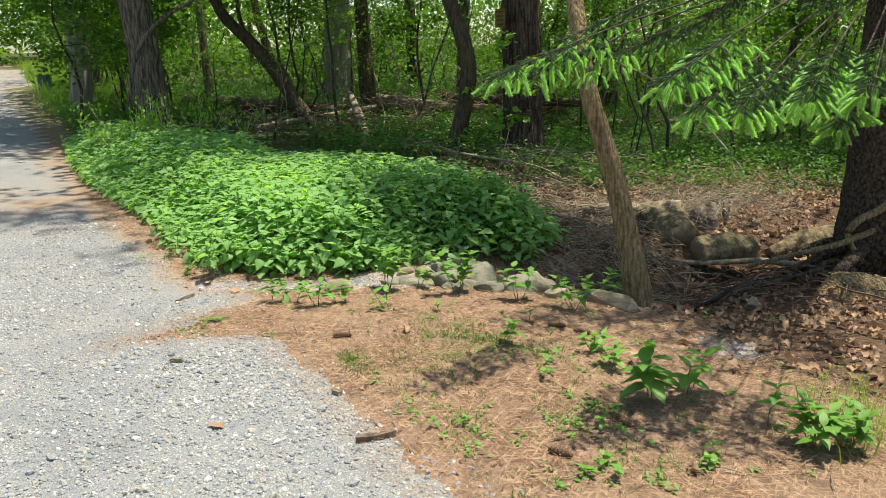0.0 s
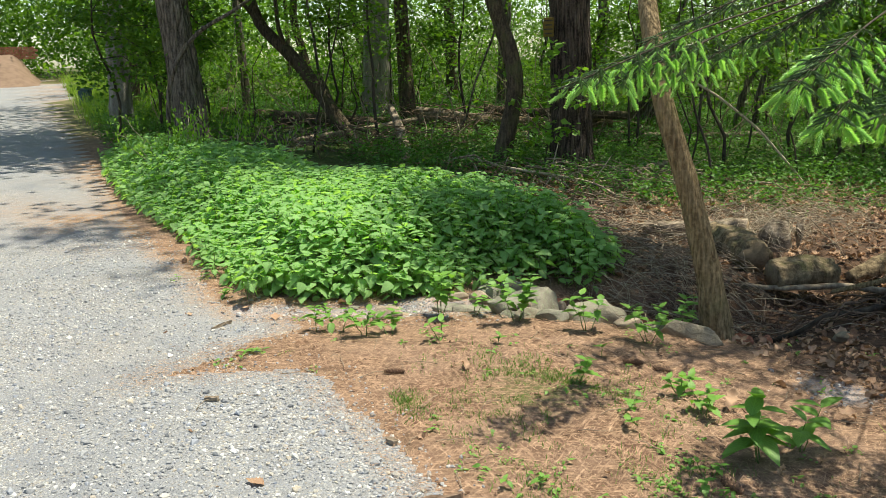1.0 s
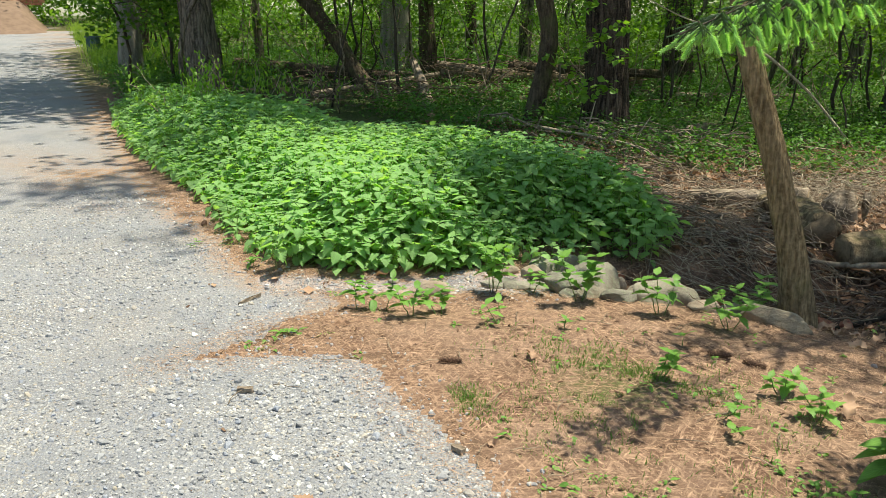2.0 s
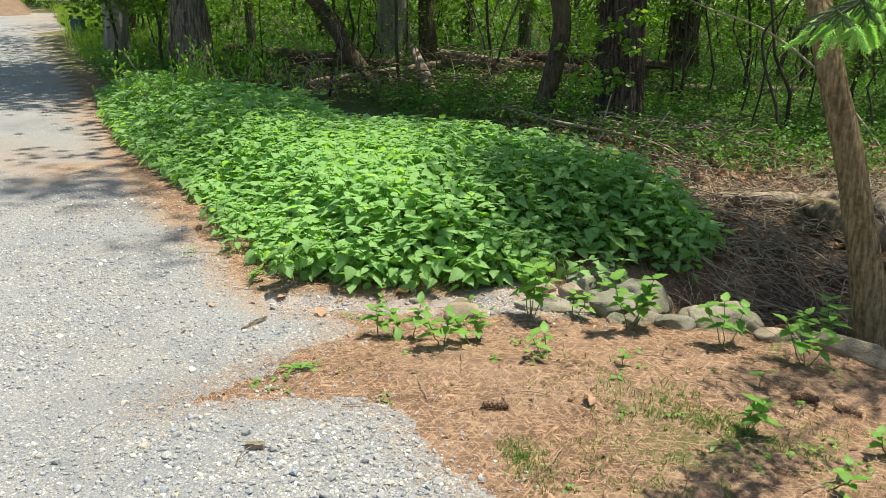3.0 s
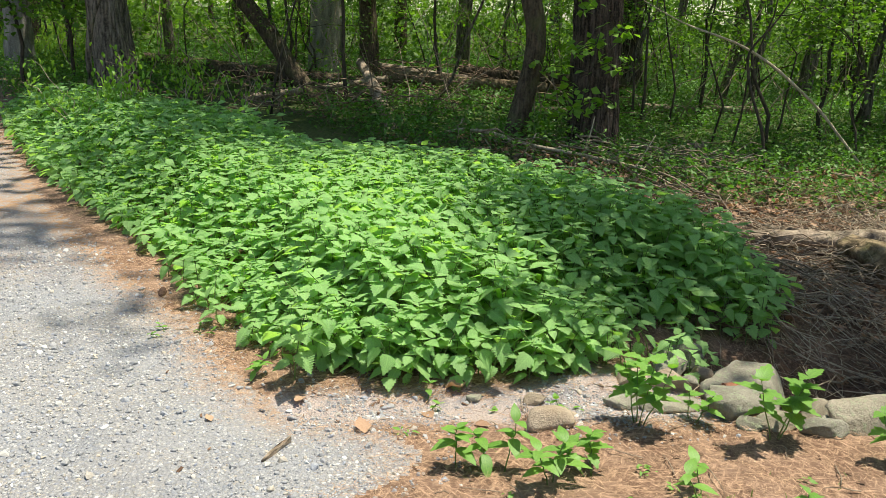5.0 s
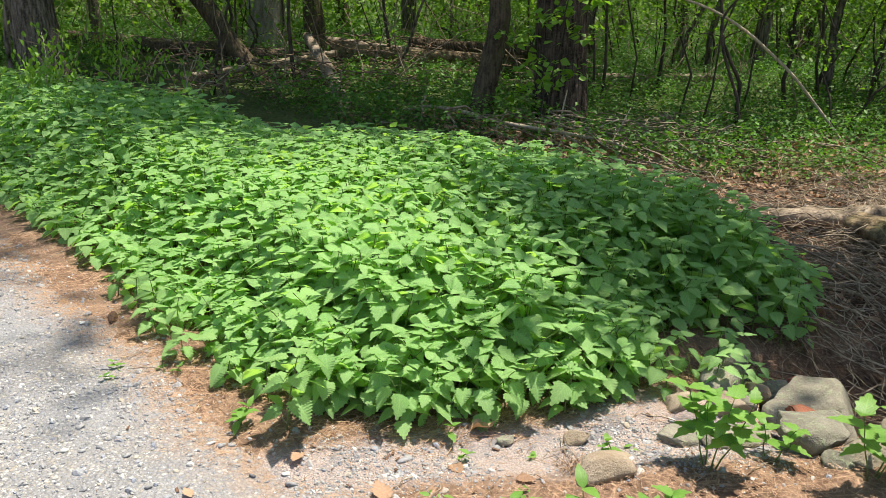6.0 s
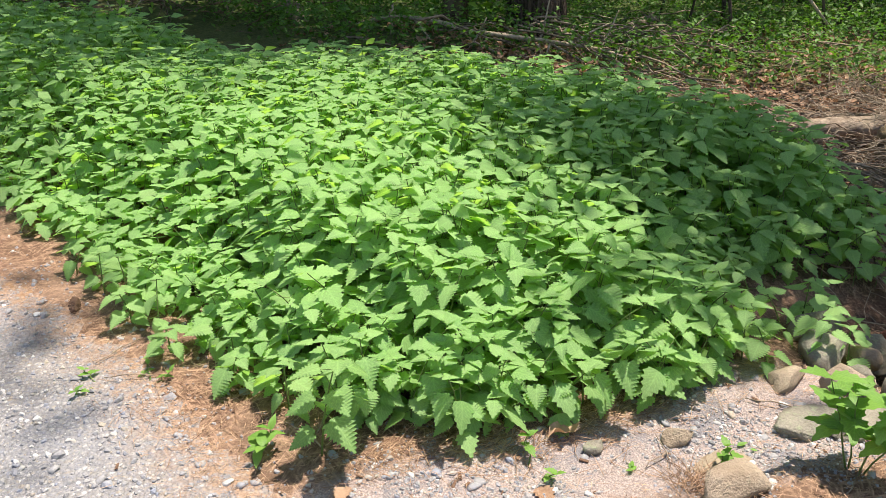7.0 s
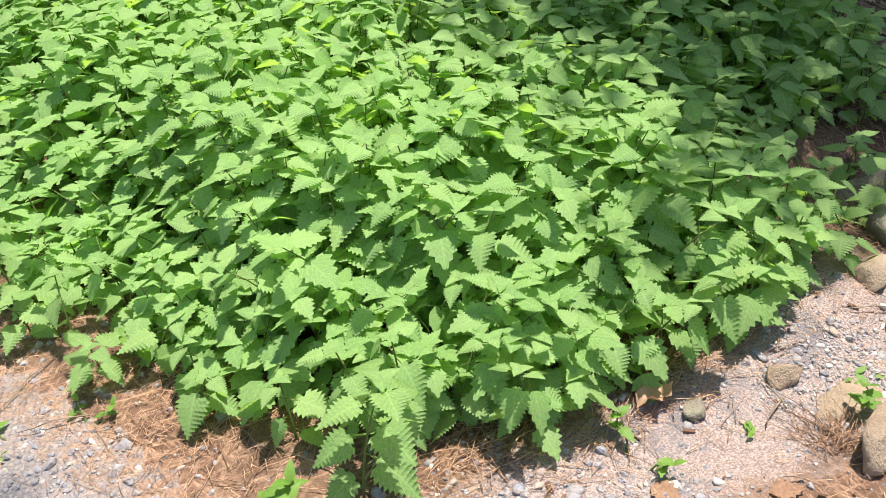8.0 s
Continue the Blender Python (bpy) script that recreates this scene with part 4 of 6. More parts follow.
def far_bank():
    """Leaf-strewn bank and low brick wall where the lane bends out of sight."""
    bm = bmesh.new()
    bmesh.ops.create_grid(bm, x_segments=60, y_segments=20, size=1)
    for v in bm.verts:
        u, w = v.co.x, v.co.y
        x, y = -29.7 + 3.3 * u - 2.6 * w, 38.4 + 2.3 * u + 3.7 * w
        up = 1.6 * float(smooth(-0.9, 0.4, w)) * float(smooth(1.0, 0.6, abs(u)))
        v.co = Vector((x, y, ground_z(x, y) - 0.12 + up + 0.18 * noise.noise(Vector((x, y, 0)) * 0.6)))
    for f in bm.faces:
        f.smooth = True
    tagged(part("bank", bm, M_BANK), "tan leaf-strewn bank at the lane's far bend", "bank", kind="structure")
    wall = thing("brick_wall", "low weathered orange brick wall on a distant bank", "wall")
    me = None
    for row in range(5):
        for k in range(24):
            bm = bmesh.new()
            bmesh.ops.create_cube(bm, size=1)
            for v in bm.verts:
                v.co = Vector((v.co.x * 0.27, v.co.y * 0.22, v.co.z * 0.12))
            if me is None:
                me = bpy.data.meshes.new("brick")
                bm.to_mesh(me)
            bm.free()
            b = part("brick", me, M_BRICK, wall)
            b.matrix_basis = pose(k * 0.29 + 0.14 * (row % 2), 0, row * 0.132)
    wall.matrix_basis = pose(-33.0, 37.6, 2.25, 0, 0, 35)


far_bank()

def shade_boughs():
    """Unseen leafy limbs added high over the lane and the bed to dapple both."""
    r = np.random.default_rng(27)
    for owner, start, ends in ((LEAN, (1.9, 7.8, 5.2), (((0.95, 7.1, 5.6), 0.42, 190), ((0.75, 7.7, 5.5), 0.42, 170), ((0.45, 8.4, 5.6), 0.42, 130))),
                               (BIG, (0.4, 13.2, 8.8), (((-1.45, 8.65, 10.8), 0.42, 170), ((-2.1, 8.85, 10.9), 0.40, 150), ((-0.25, 7.1, 10.6), 0.24, 36), ((-1.6, 10.4, 10.6), 0.6, 120), ((-0.4, 10.0, 10.4), 0.5, 80))),
                               (PALE, (-10.05, 19.0, 6.8), (((-8.2, 16.3, 6.8), 0.7, 210), ((-9.6, 17.4, 7.0), 0.7, 210), ((-10.6, 20.4, 7.2), 0.9, 260), ((-7.4, 14.6, 6.6), 0.6, 150)))):
        for end, spread, count in ends:
            B = bend(start, end, 9, 0.35, 0.08, r)
            part("limb", build_mesh("limb", *tube(B, np.linspace(0.04, 0.008, 9), 6)), M_BARK_BROWN, owner)
            V, F, U = crown_leaves([B[8], B[7] * 0.5 + B[8] * 0.5], spread, count, 0.16, LEAF_CHEAP, r, 0.3)
            part("crown", build_mesh("crown", V, F, U), M_WOODS, owner)


shade_boughs()

# ---- the spruce and its boughs ----
def sprig_form(r, length=0.10, needles=56, wide=0.017, thick=0.0011):
    """A twig tip along +y with needles round it."""
    V, F = tube([(0, 0, 0), (0, length * 0.5, 0.004), (0, length, -0.004)], [0.0018, 0.0014, 0.0008], 3)
    pieces = [(V, F)]
    for k in range(needles):
        t = k / needles
        a = k * 2.4
        root = np.array([0, length * (0.04 + 0.94 * t), 0])
        out = np.array([math.cos(a), 0.85, math.sin(a) * 0.75])
        out = out / np.linalg.norm(out) * wide * r.uniform(0.85, 1.15) * (1 - 0.25 * t)
        side = np.cross(out, [0, 1.0, 0])
        side = side / (np.linalg.norm(side) + 1e-9) * thick
        pieces.append((np.array([root - side, root + side, root + out]), np.array([(0, 1, 2)])))
    return join(pieces)


def spruce():
    r = np.random.default_rng(30)
    base = thing("spruce_tree", "large spruce with scaly dark trunk and drooping green boughs", "tree")
    x, y = 3.78, 7.05
    z = ground_z(x, y)
    Q, R = grow([(x, y, z - 0.25), (x, y, z + 0.5), (x + 0.02, y + 0.05, z + 3), (x, y, z + 11)], (0.36, 0.31, 0.27, 0.08), 110)
    foot = np.exp(-np.linspace(0, 1, 110) * 24)
    part("trunk", build_mesh("trunk", *tube(Q, R * (1 + 0.12 * foot), 44, 0.12, 5, 12)), M_BARK_SPRUCE, base)
    for a, ln, rad in ((3.5, 0.95, 0.06), (4.0, 1.2, 0.07), (2.8, 0.8, 0.06), (4.6, 1.0, 0.065), (5.2, 0.9, 0.06)):
        e = np.array([x + math.cos(a) * ln, y + math.sin(a) * ln, 0])
        e[2] = ground_z(e[0], e[1]) - 0.04
        part("root", build_mesh("root", *tube(grow([(x, y, z + 0.22), ((x * 2 + e[0]) / 3, (y * 2 + e[1]) / 3, z + 0.16), ((x + 2 * e[0]) / 3, (y + 2 * e[1]) / 3, z + 0.08), e], (rad * 1.2, rad, rad * 0.75, rad * 0.4), 14)[0],
                                        np.linspace(rad * 1.2, rad * 0.4, 14), 12, 0.15, int(a * 10))), M_BARK_SPRUCE, base)
    for line, rad in (([(3.80, 6.80, 0.36), (3.62, 6.72, 0.26), (3.47, 6.68, 0.20), (3.36, 6.68, 0.08), (3.42, 6.68, -0.05), (3.52, 6.66, -0.18)], 0.036),
                      ([(3.75, 6.85, 0.1), (3.3, 6.6, 0.0), (2.95, 6.62, -0.10), (2.6, 6.75, -0.24)], 0.03)):
        Q2, R2 = grow(line, np.linspace(rad, rad * 0.6, len(line)), 30)
        part("root", build_mesh("root", *tube(Q2, R2, 12, 0.15, 8)), M_BARK_TAN, base, "bare tan arching root")
    # boughs that hang into view: tip, spread of the spray, share of fresh growth
    new_form, old_form = sprig_form(r, 0.062, 96, 0.017, 0.0034), sprig_form(r, 0.085, 76, 0.013, 0.0022)
    hang = (((1.15, 2.98, 1.50), 0.36, 0.9), ((1.28, 2.97, 1.39), 0.34, 0.9), ((1.44, 2.98, 1.38), 0.36, 0.85), ((1.56, 3.10, 1.38), 0.32, 0.8), ((1.70, 2.95, 1.44), 0.36, 0.9), ((1.93, 2.92, 1.46), 0.36, 0.85), ((1.86, 3.05, 1.32), 0.2, 0.7),
            ((0.42, 3.56, 1.51), 0.36, 0.75), ((0.60, 3.72, 1.50), 0.34, 0.6), ((0.97, 4.50, 1.51), 0.40, 0.6), ((1.45, 4.75, 1.66), 0.6, 0.15), ((0.85, 4.6, 1.70), 0.5, 0.25), ((2.2, 4.5, 1.85), 0.7, 0.1), ((2.7, 4.2, 1.7), 0.6, 0.1))
    for end, spread, fresh in hang:
        end = np.array(end)
        root = np.array([x, y, end[2] + 0.55])
        B = grow([root, root * 0.55 + end * 0.45 + np.array([0, 0, 0.30]), root * 0.2 + end * 0.8 + np.array([0, 0, 0.14]), end], (0.012, 0.008, 0.0045, 0.0025), 40)
        bough = part("bough", build_mesh("bough", *tube(B[0], B[1], 6)), M_DARKTWIG, base)
        total = np.linalg.norm(end - root)
        twigs, old, tips = [], [], []
        steps = int(spread / 0.034)
        for k in range(steps):
            s = k / steps
            f = 39 - (1 - s) * 39 * min(1.0, 2.1 * spread / total)
            at = B[0][int(f)]
            axis = B[0][min(39, int(f) + 1)] - B[0][max(0, int(f) - 1)]
            axis = axis / np.linalg.norm(axis)
            side = np.cross(axis, [0, 0, 1.0])
            side = side / np.linalg.norm(side)
            old.append((at, axis, 1.0))
            for sgn in (-1, 1):
                ln = spread * 0.46 * (1 - 0.72 * s) * r.uniform(0.6, 1.1)
                d0 = axis * 0.75 + side * sgn * 0.65 + np.array([0, 0, -0.10 + r.normal(0, 0.08)])
                d0 = d0 / np.linalg.norm(d0)
                tip = at + d0 * ln + np.array([0, 0, -0.45 * ln])
                C = bend(at, tip, 6, 0.02, 0.004, r)
                twigs.append(tube(C, np.linspace(0.003, 0.0013, 6), 3))
                m = max(2, int(ln / 0.05))
                for q in range(m):
                    u = (q + 0.5) / m * 5
                    p = C[int(u)] * (1 - u % 1) + C[min(5, int(u) + 1)] * (u % 1)
                    old.append((p, d0, 0.9))
                    for s2 in (-1, 1):
                        dd = d0 * 0.7 + s2 * np.cross(d0, [0, 0, 1.0]) * 0.6 + np.array([0, 0, -0.25 - 0.25 * r.uniform()])
                        dd = dd / np.linalg.norm(dd)
                        old.append((p, dd, r.uniform(0.5, 0.8)))
                        if r.uniform() < fresh * (0.5 + 0.5 * q / m):
                            tips.append((p + dd * 0.05, dd + np.array([0, 0, -r.uniform(0.1, 1.0)]), r.uniform(1.0, 1.5)))
                if r.uniform() < fresh + 0.1:
                    tips.append((tip, d0 + np.array([0, 0, -r.uniform(0.2, 1.0)]), r.uniform(1.1, 1.6)))
        tagged(part("branchlet", build_mesh("branchlet", *join(twigs)), M_DARKTWIG, bough), kind="stuff")
        for items, form, mat, nm in ((old, old_form, M_OLD, "foliage"), (tips, new_form, M_NEW, "new_growth")):
            P, S, T = np.array([i[0] for i in items]), np.array([i[2] for i in items]), []
            for _, d, _s in items:
                d = d / np.linalg.norm(d)
                a = np.cross(d, [0, 0, 1.0])
                a /= np.linalg.norm(a) + 1e-9
                T.append(np.stack([a, d, np.cross(a, d)], -1))
            V, F = strew(form[0], form[1], P, np.array(T), S)
            tagged(part(nm, build_mesh(nm, V, F), mat, bough), kind="stuff")
    # the dense crown higher up, in whorls
    tips = []
    for lvl in np.linspace(4.0, 10.5, 12):
        reach = 2.0 * (1 - (lvl - 3.0) / 9.5) + 0.2
        for k in range(9):
            a = k * 0.698 + lvl * 1.7
            if r.uniform() < 0.3:
                continue
            for s in np.linspace(0.25, 1.0, 6):
                tips.append((x + math.cos(a) * reach * s, y + math.sin(a) * reach * s, z + lvl - 0.45 * s * s * reach))
            B = bend((x, y, z + lvl + 0.1), (x + math.cos(a) * reach, y + math.sin(a) * reach, z + lvl - 0.45 * reach), 6, 0.1, 0.02, r)
            part("limb", build_mesh("limb", *tube(B, np.linspace(0.03, 0.008, 6), 5)), M_BARK_SPRUCE, base)
    # Added low limbs above the view, aimed to shade the needle ground.
    for lvl in (2.5, 2.9):
        for k in range(4):
            a = 3.96 + k * 0.12 + (lvl - 2.8) * 0.1
            reach = 2.85 + 0.3 * math.sin(k * 2.3 + lvl)
            for s in np.linspace(0.68, 1.03, 12):
                tips += [(x + math.cos(a) * reach * s, y + math.sin(a) * reach * s, z + lvl + 0.5 - 0.12 * s * s * reach)]
            B = bend((x, y, z + lvl + 0.5), (x + math.cos(a) * reach, y + math.sin(a) * reach, z + lvl + 0.5 - 0.12 * reach), 6, 0.1, 0.02, r)
            part("limb", build_mesh("limb", *tube(B, np.linspace(0.03, 0.008, 6), 5)), M_BARK_SPRUCE, base)
    tuft = sprig_form(r, 0.42, 36, 0.06, 0.011)
    C = np.repeat(np.array(tips), 2, 0) + r.normal(0, 0.16, (len(tips) * 2, 3))
    S = r.uniform(0.7, 1.2, len(C))
    V, F = strew(tuft[0], tuft[1], C, turned(len(C), r, 0.35), S)
    part("crown", build_mesh("crown", V, F), M_OLD, base)


spruce()


# ---- logs, stumps and fallen branches ----
def log_thing(name, label, points, radii, mat, seed, sides=16, steps=26, cut=None, category="log", flute=5, lumps=0.16):
    base = thing(name, label, category)
    Q, R = grow(points, radii, steps)
    V, F = tube(Q, R, sides, lumps, seed, flute)
    part("wood", build_mesh("wood", V, F), mat, base)
    if cut:
        end, way = (Q[0], Q[0] - Q[1]) if cut == "start" else (Q[-1], Q[-1] - Q[-2])
        way = way / np.linalg.norm(way)
        disc = tube([end - way * 0.01, end + way * 0.006], [R[0 if cut == "start" else -1] * 0.9] * 2, sides, lumps, seed)
        part("cut_face", build_mesh("cut_face", *disc), M_CUT, base, "old brown sawn log end")
    return base


def g3(x, y, up=0.0):
    return (x, y, ground_z(x, y) + up)


log_thing("log", "mossy sawn log section lying in the ditch", [(2.21, 7.07, -0.19), (2.5, 7.15, -0.18), (2.74, 7.2, -0.2)], (0.12, 0.135, 0.12), M_MOSSLOG, 61, 24, 30, "start", lumps=0.35)
log_thing("log", "thick mossy log with a crumbling end", [(2.15, 7.42, -0.12), (2.06, 7.8, -0.1), (1.92, 8.3, -0.12)], (0.15, 0.165, 0.14), M_MOSSLOG, 63, 28, 34, "start", lumps=0.4)
log_thing("log", "half-buried mossy log below the spruce", [g3(3.05, 7.7, 0.02), g3(3.4, 7.85, 0.1), g3(3.8, 8.05, 0.14)], (0.07, 0.095, 0.10), M_MOSSLOG, 64, 20, 26, lumps=0.35)
log_thing("log", "old pale weathered log on the far bank", [g3(1.25, 8.75, 0.06), g3(1.8, 8.6, 0.10), g3(2.31, 8.45, 0.12)], (0.05, 0.09, 0.11), M_LOG, 62, 20, 30, "end", lumps=0.35)
log_thing("fallen_branch", "long bare branch lying across the ditch", [(1.78, 7.16, -0.24), (2.1, 7.02, -0.29), (2.34, 6.95, -0.27), (2.79, 7.0, -0.25), (3.1, 6.9, -0.28), (3.4, 7.0, -0.24), (3.66, 6.86, -0.34)], (0.016, 0.02, 0.024, 0.027, 0.03, 0.034, 0.03), M_TWIG, 65, 9, category="branch")
log_thing("fallen_branch", "dark bent branch on the ditch bank", [g3(2.2, 6.15, 0.03), g3(2.4, 6.3, 0.12), g3(2.7, 6.45, 0.06), g3(3.14, 6.5, 0.12)], (0.012, 0.02, 0.026, 0.02), M_DARKTWIG, 66, 8, category="branch")
log_thing("fallen_branch", "dark branch under the leaning tree", [g3(1.9, 6.1, 0.02), g3(2.1, 5.8, 0.10), g3(2.25, 5.7, 0.25)], (0.02, 0.018, 0.01), M_DARKTWIG, 67, 7, category="branch")
log_thing("fallen_branch", "broken pale branch end in the brush", [g3(1.2, 12.2, 0.05), g3(1.6, 12.5, 0.15), g3(2.05, 12.9, 0.22)], (0.07, 0.065, 0.055), M_LOG, 68, 9, category="branch")
log_thing("arching_branch", "long dry pale branch arching out of the brush", [(-1.75, 13.1, -0.2), (-1.62, 13.0, -0.05), (-1.42, 12.9, 0.06), (-1.02, 12.48, 0.19), (-0.68, 11.7, 0.24), (-0.38, 11.3, 0.19), (0.34, 11.2, 0.09), (0.88, 10.94, 0.03), (1.25, 10.7, -0.15)],
          (0.012, 0.016, 0.02, 0.022, 0.023, 0.022, 0.02, 0.016, 0.01), M_PALE_TWIG, 69, 7, 40, category="branch", flute=0)
for _p, _q in (((-0.86, 12.1, 0.2), (-0.66, 11.6, -0.15)), ((-0.43, 11.3, 0.0), (-0.26, 11.2, 0.33)), ((-0.98, 12.4, 0.2), (-0.99, 12.4, -0.15)), ((0.36, 11.2, 0.09), (0.12, 10.8, -0.15)), ((0.5, 11.1, 0.06), (0.95, 11.3, 0.22)), ((0.34, 11.2, 0.08), (0.75, 10.6, -0.2)), ((0.2, 11.3, -0.2), (0.42, 11.5, 0.5)), ((0.75, 11.2, -0.2), (1.15, 11.6, 0.3))):
    log_thing("broken_twig", "thin pale broken twig in the brush", [_p, ((_p[0] + _q[0]) / 2 + 0.03, (_p[1] + _q[1]) / 2, (_p[2] + _q[2]) / 2 + 0.03), _q], (0.012, 0.01, 0.006), M_PALE_TWIG, 74, 5, 8, category="branch", flute=0)
log_thing("snag", "leaning broken snag with peeling bark", [(-1.95, 12.75, -0.35), (-2.02, 13.1, -0.05), (-2.13, 13.67, 0.08), (-2.42, 14.69, 0.44), (-2.79, 15.69, 0.8)], (0.13, 0.11, 0.10, 0.09, 0.06), M_LOG, 70, 14, category="snag")
log_thing("leaning_stick", "long bare dead stick leaning from the undergrowth", [(4.05, 12.1, -0.45), (3.88, 12.13, -0.15), (3.24, 12.28, 0.6), (2.65, 12.31, 1.08), (2.22, 12.35, 1.33), (1.57, 12.53, 1.54), (1.1, 12.7, 1.8)], (0.012, 0.015, 0.018, 0.019, 0.016, 0.01, 0.006), M_PALE_TWIG, 71, 7, 30, category="branch", flute=0)
log_thing("sapling_stem", "thin dark crooked sapling stem", [(2.62, 12.0, -0.45), (2.54, 12.08, 0.32), (2.34, 12.19, 0.84), (2.27, 12.23, 1.24), (2.5, 12.2, 1.5), (2.75, 12.2, 1.9)], (0.022, 0.02, 0.018, 0.016, 0.012, 0.008), M_DARKTWIG, 72, 6, category="sapling", flute=0)
log_thing("hanging_vine", "thick grey woody vine hanging before a trunk", [(-6.34, 13.7, 0.0), (-6.36, 13.7, 0.8), (-6.29, 13.7, 1.3), (-6.12, 13.7, 1.7), (-5.89, 13.7, 2.0), (-5.6, 13.7, 2.25), (-5.05, 13.7, 2.5), (-4.4, 13.7, 2.9)], (0.04, 0.042, 0.042, 0.04, 0.038, 0.036, 0.03, 0.025), M_BARK_GREY, 73, 9, 30, category="vine")
for _k, (_a, _b, _r, _m, _t) in enumerate((
        ((-2.3, 17.9, 0.26), (1.6, 18.6, 0.26), 0.17, M_MOSSLOG, "long fallen grey log lying across the wood"),
        ((-2.8, 18.4, 0.08), (2.2, 17.6, 0.0), 0.15, M_BARK_BROWN, "dark fallen log on the forest floor"),
        ((-8.2, 20.5, 0.42), (-3.0, 18.5, 0.25), 0.17, M_BARK_BROWN, "dark fallen log behind the brush"),
        ((-1.9, 15.6, 0.06), (1.2, 16.2, 0.0), 0.14, M_BARK_BROWN, "rotting fallen log under the trees"),
        ((1.4, 17.6, 0.0), (4.6, 17.9, 0.0), 0.09, M_LOG, "thin fallen log among groundcover"),
        ((-0.6, 17.4, 0.36), (-2.9, 18.9, 0.56), 0.10, M_LOG, "pale fallen trunk on the heap"),
        ((-3.4, 17.0, 0.22), (-0.2, 16.5, 0.14), 0.12, M_MOSSLOG, "weathered brown log in a heap of fallen timber"),
        ((-2.6, 17.6, 0.46), (0.4, 17.2, 0.36), 0.11, M_MOSSLOG, "mossy log lying on top of fallen timber"),
        ((-1.2, 18.2, 0.55), (2.0, 18.0, 0.42), 0.11, M_BARK_BROWN, "grey log lying high on fallen timber"),
        ((-3.8, 16.4, 0.12), (-1.4, 15.3, 0.05), 0.09, M_BARK_BROWN, "dark rotten log at the heap's foot"),
        ((-6.0, 18.2, 0.45), (-2.2, 17.2, 0.30), 0.13, M_BARK_BROWN, "long brown log leaning on the heap"),
        ((-4.6, 15.2, 0.20), (-2.4, 16.4, 0.50), 0.06, M_TWIG, "slanting bare limb in the brush"),
        ((-1.8, 14.6, 0.02), (-3.6, 15.6, 0.45), 0.05, M_BARK_BROWN, "crooked dark limb in the brush"),
        ((0.9, 9.3, -0.18), (2.4, 9.1, -0.2), 0.05, M_LOG, "half-buried rotten log on the bank"),
        ((1.3, 9.9, -0.2), (3.1, 9.5, -0.22), 0.045, M_BARK_BROWN, "dark rotten log on the bank"))):
    log_thing("log", _t, [_a, ((_a[0] + _b[0]) / 2, (_a[1] + _b[1]) / 2 + 0.1, (_a[2] + _b[2]) / 2 - 0.02), _b], (_r, _r * 0.92, _r * 0.75), _m, 80 + _k)


def brush(name, label, seed, count, centre, spread, length, thick, mat, lift=0.12, lean=None):
    r = np.random.default_rng(seed)
    pieces, few = [], count < 96
    heap = thing(name, label, "brush") if few else None
    for _ in range(count):
        x, y = centre[0] + r.normal(0, spread[0]), centre[1] + r.normal(0, spread[1])
        a = r.uniform(0, 6.28) if lean is None else lean + r.normal(0, 0.8)
        ln = length * r.uniform(0.4, 1.3)
        e = (x + math.cos(a) * ln, y + math.sin(a) * ln)
        z0, z1 = ground_z(x, y) + r.uniform(0, lift), ground_z(*e) + r.uniform(0, lift)
        rad = thick * r.uniform(0.5, 1.4)
        pieces.append(tube(bend((x, y, z0), (*e, z1), 6, r.uniform(-0.02, 0.08), ln * 0.03, r), np.linspace(rad, rad * 0.45, 6), 4))
        if few:
            part("stick", build_mesh("stick", *pieces[-1]), mat, heap)
    if few:
        return
    ob = part(name, build_mesh(name, *join(pieces)), mat)
    tagged(ob, label, "brush", kind="stuff")


brush("brush_heap", "heap of dry grey-brown twigs beside the nettles", 90, 260, (1.0, 8.4), (0.45, 1.0), 0.6, 0.006, M_TWIG, 0.16)
brush("brush_heap", "pale dead stems trailing down the ditch bank", 91, 150, (1.05, 6.85), (0.42, 0.42), 0.66, 0.0030, M_PALE_TWIG, 0.13, -0.85)
brush("brush_heap", "brown dead stalks matted over the ditch bank", 191, 170, (1.25, 6.75), (0.50, 0.50), 0.60, 0.0030, M_BROWNTWIG, 0.10, -0.85)
brush("brush_heap", "tangle of dry branches round the old tree's foot", 92, 90, (0.9, 11.6), (0.8, 0.6), 1.0, 0.010, M_TWIG, 0.32, -0.4)
brush("brush_heap", "broken dark sticks lying in the ditch", 96, 80, (2.45, 6.45), (0.5, 0.3), 0.5, 0.008, M_BROWNTWIG, 0.14)
brush("brush_heap", "dry reddish stalks spilling down the bank", 97, 260, (1.5, 7.6), (0.45, 0.7), 0.55, 0.0038, M_TWIG, 0.16, -0.6)
log_thing("stump", "split brown stump with torn wood", [(2.5, 8.2, -0.4), (2.51, 8.2, -0.1), (2.55, 8.22, 0.06)], (0.17, 0.15, 0.08), M_LOG, 98, 24, 26, category="stump", lumps=0.5)
brush("brush_heap", "dry pale weeds tangled round the old stump", 99, 320, (2.5, 8.7), (0.5, 0.35), 0.4, 0.003, M_PALE_TWIG, 0.3)
brush("brush_heap", "dark brush heap of fallen branches", 93, 94, (-3.2, 14.4), (1.1, 0.8), 1.1, 0.009, M_BROWNTWIG, 0.55)
brush("brush_heap", "dark brush under fallen logs", 94, 90, (-0.8, 16.8), (1.8, 1.0), 1.2, 0.010, M_BROWNTWIG, 0.7)
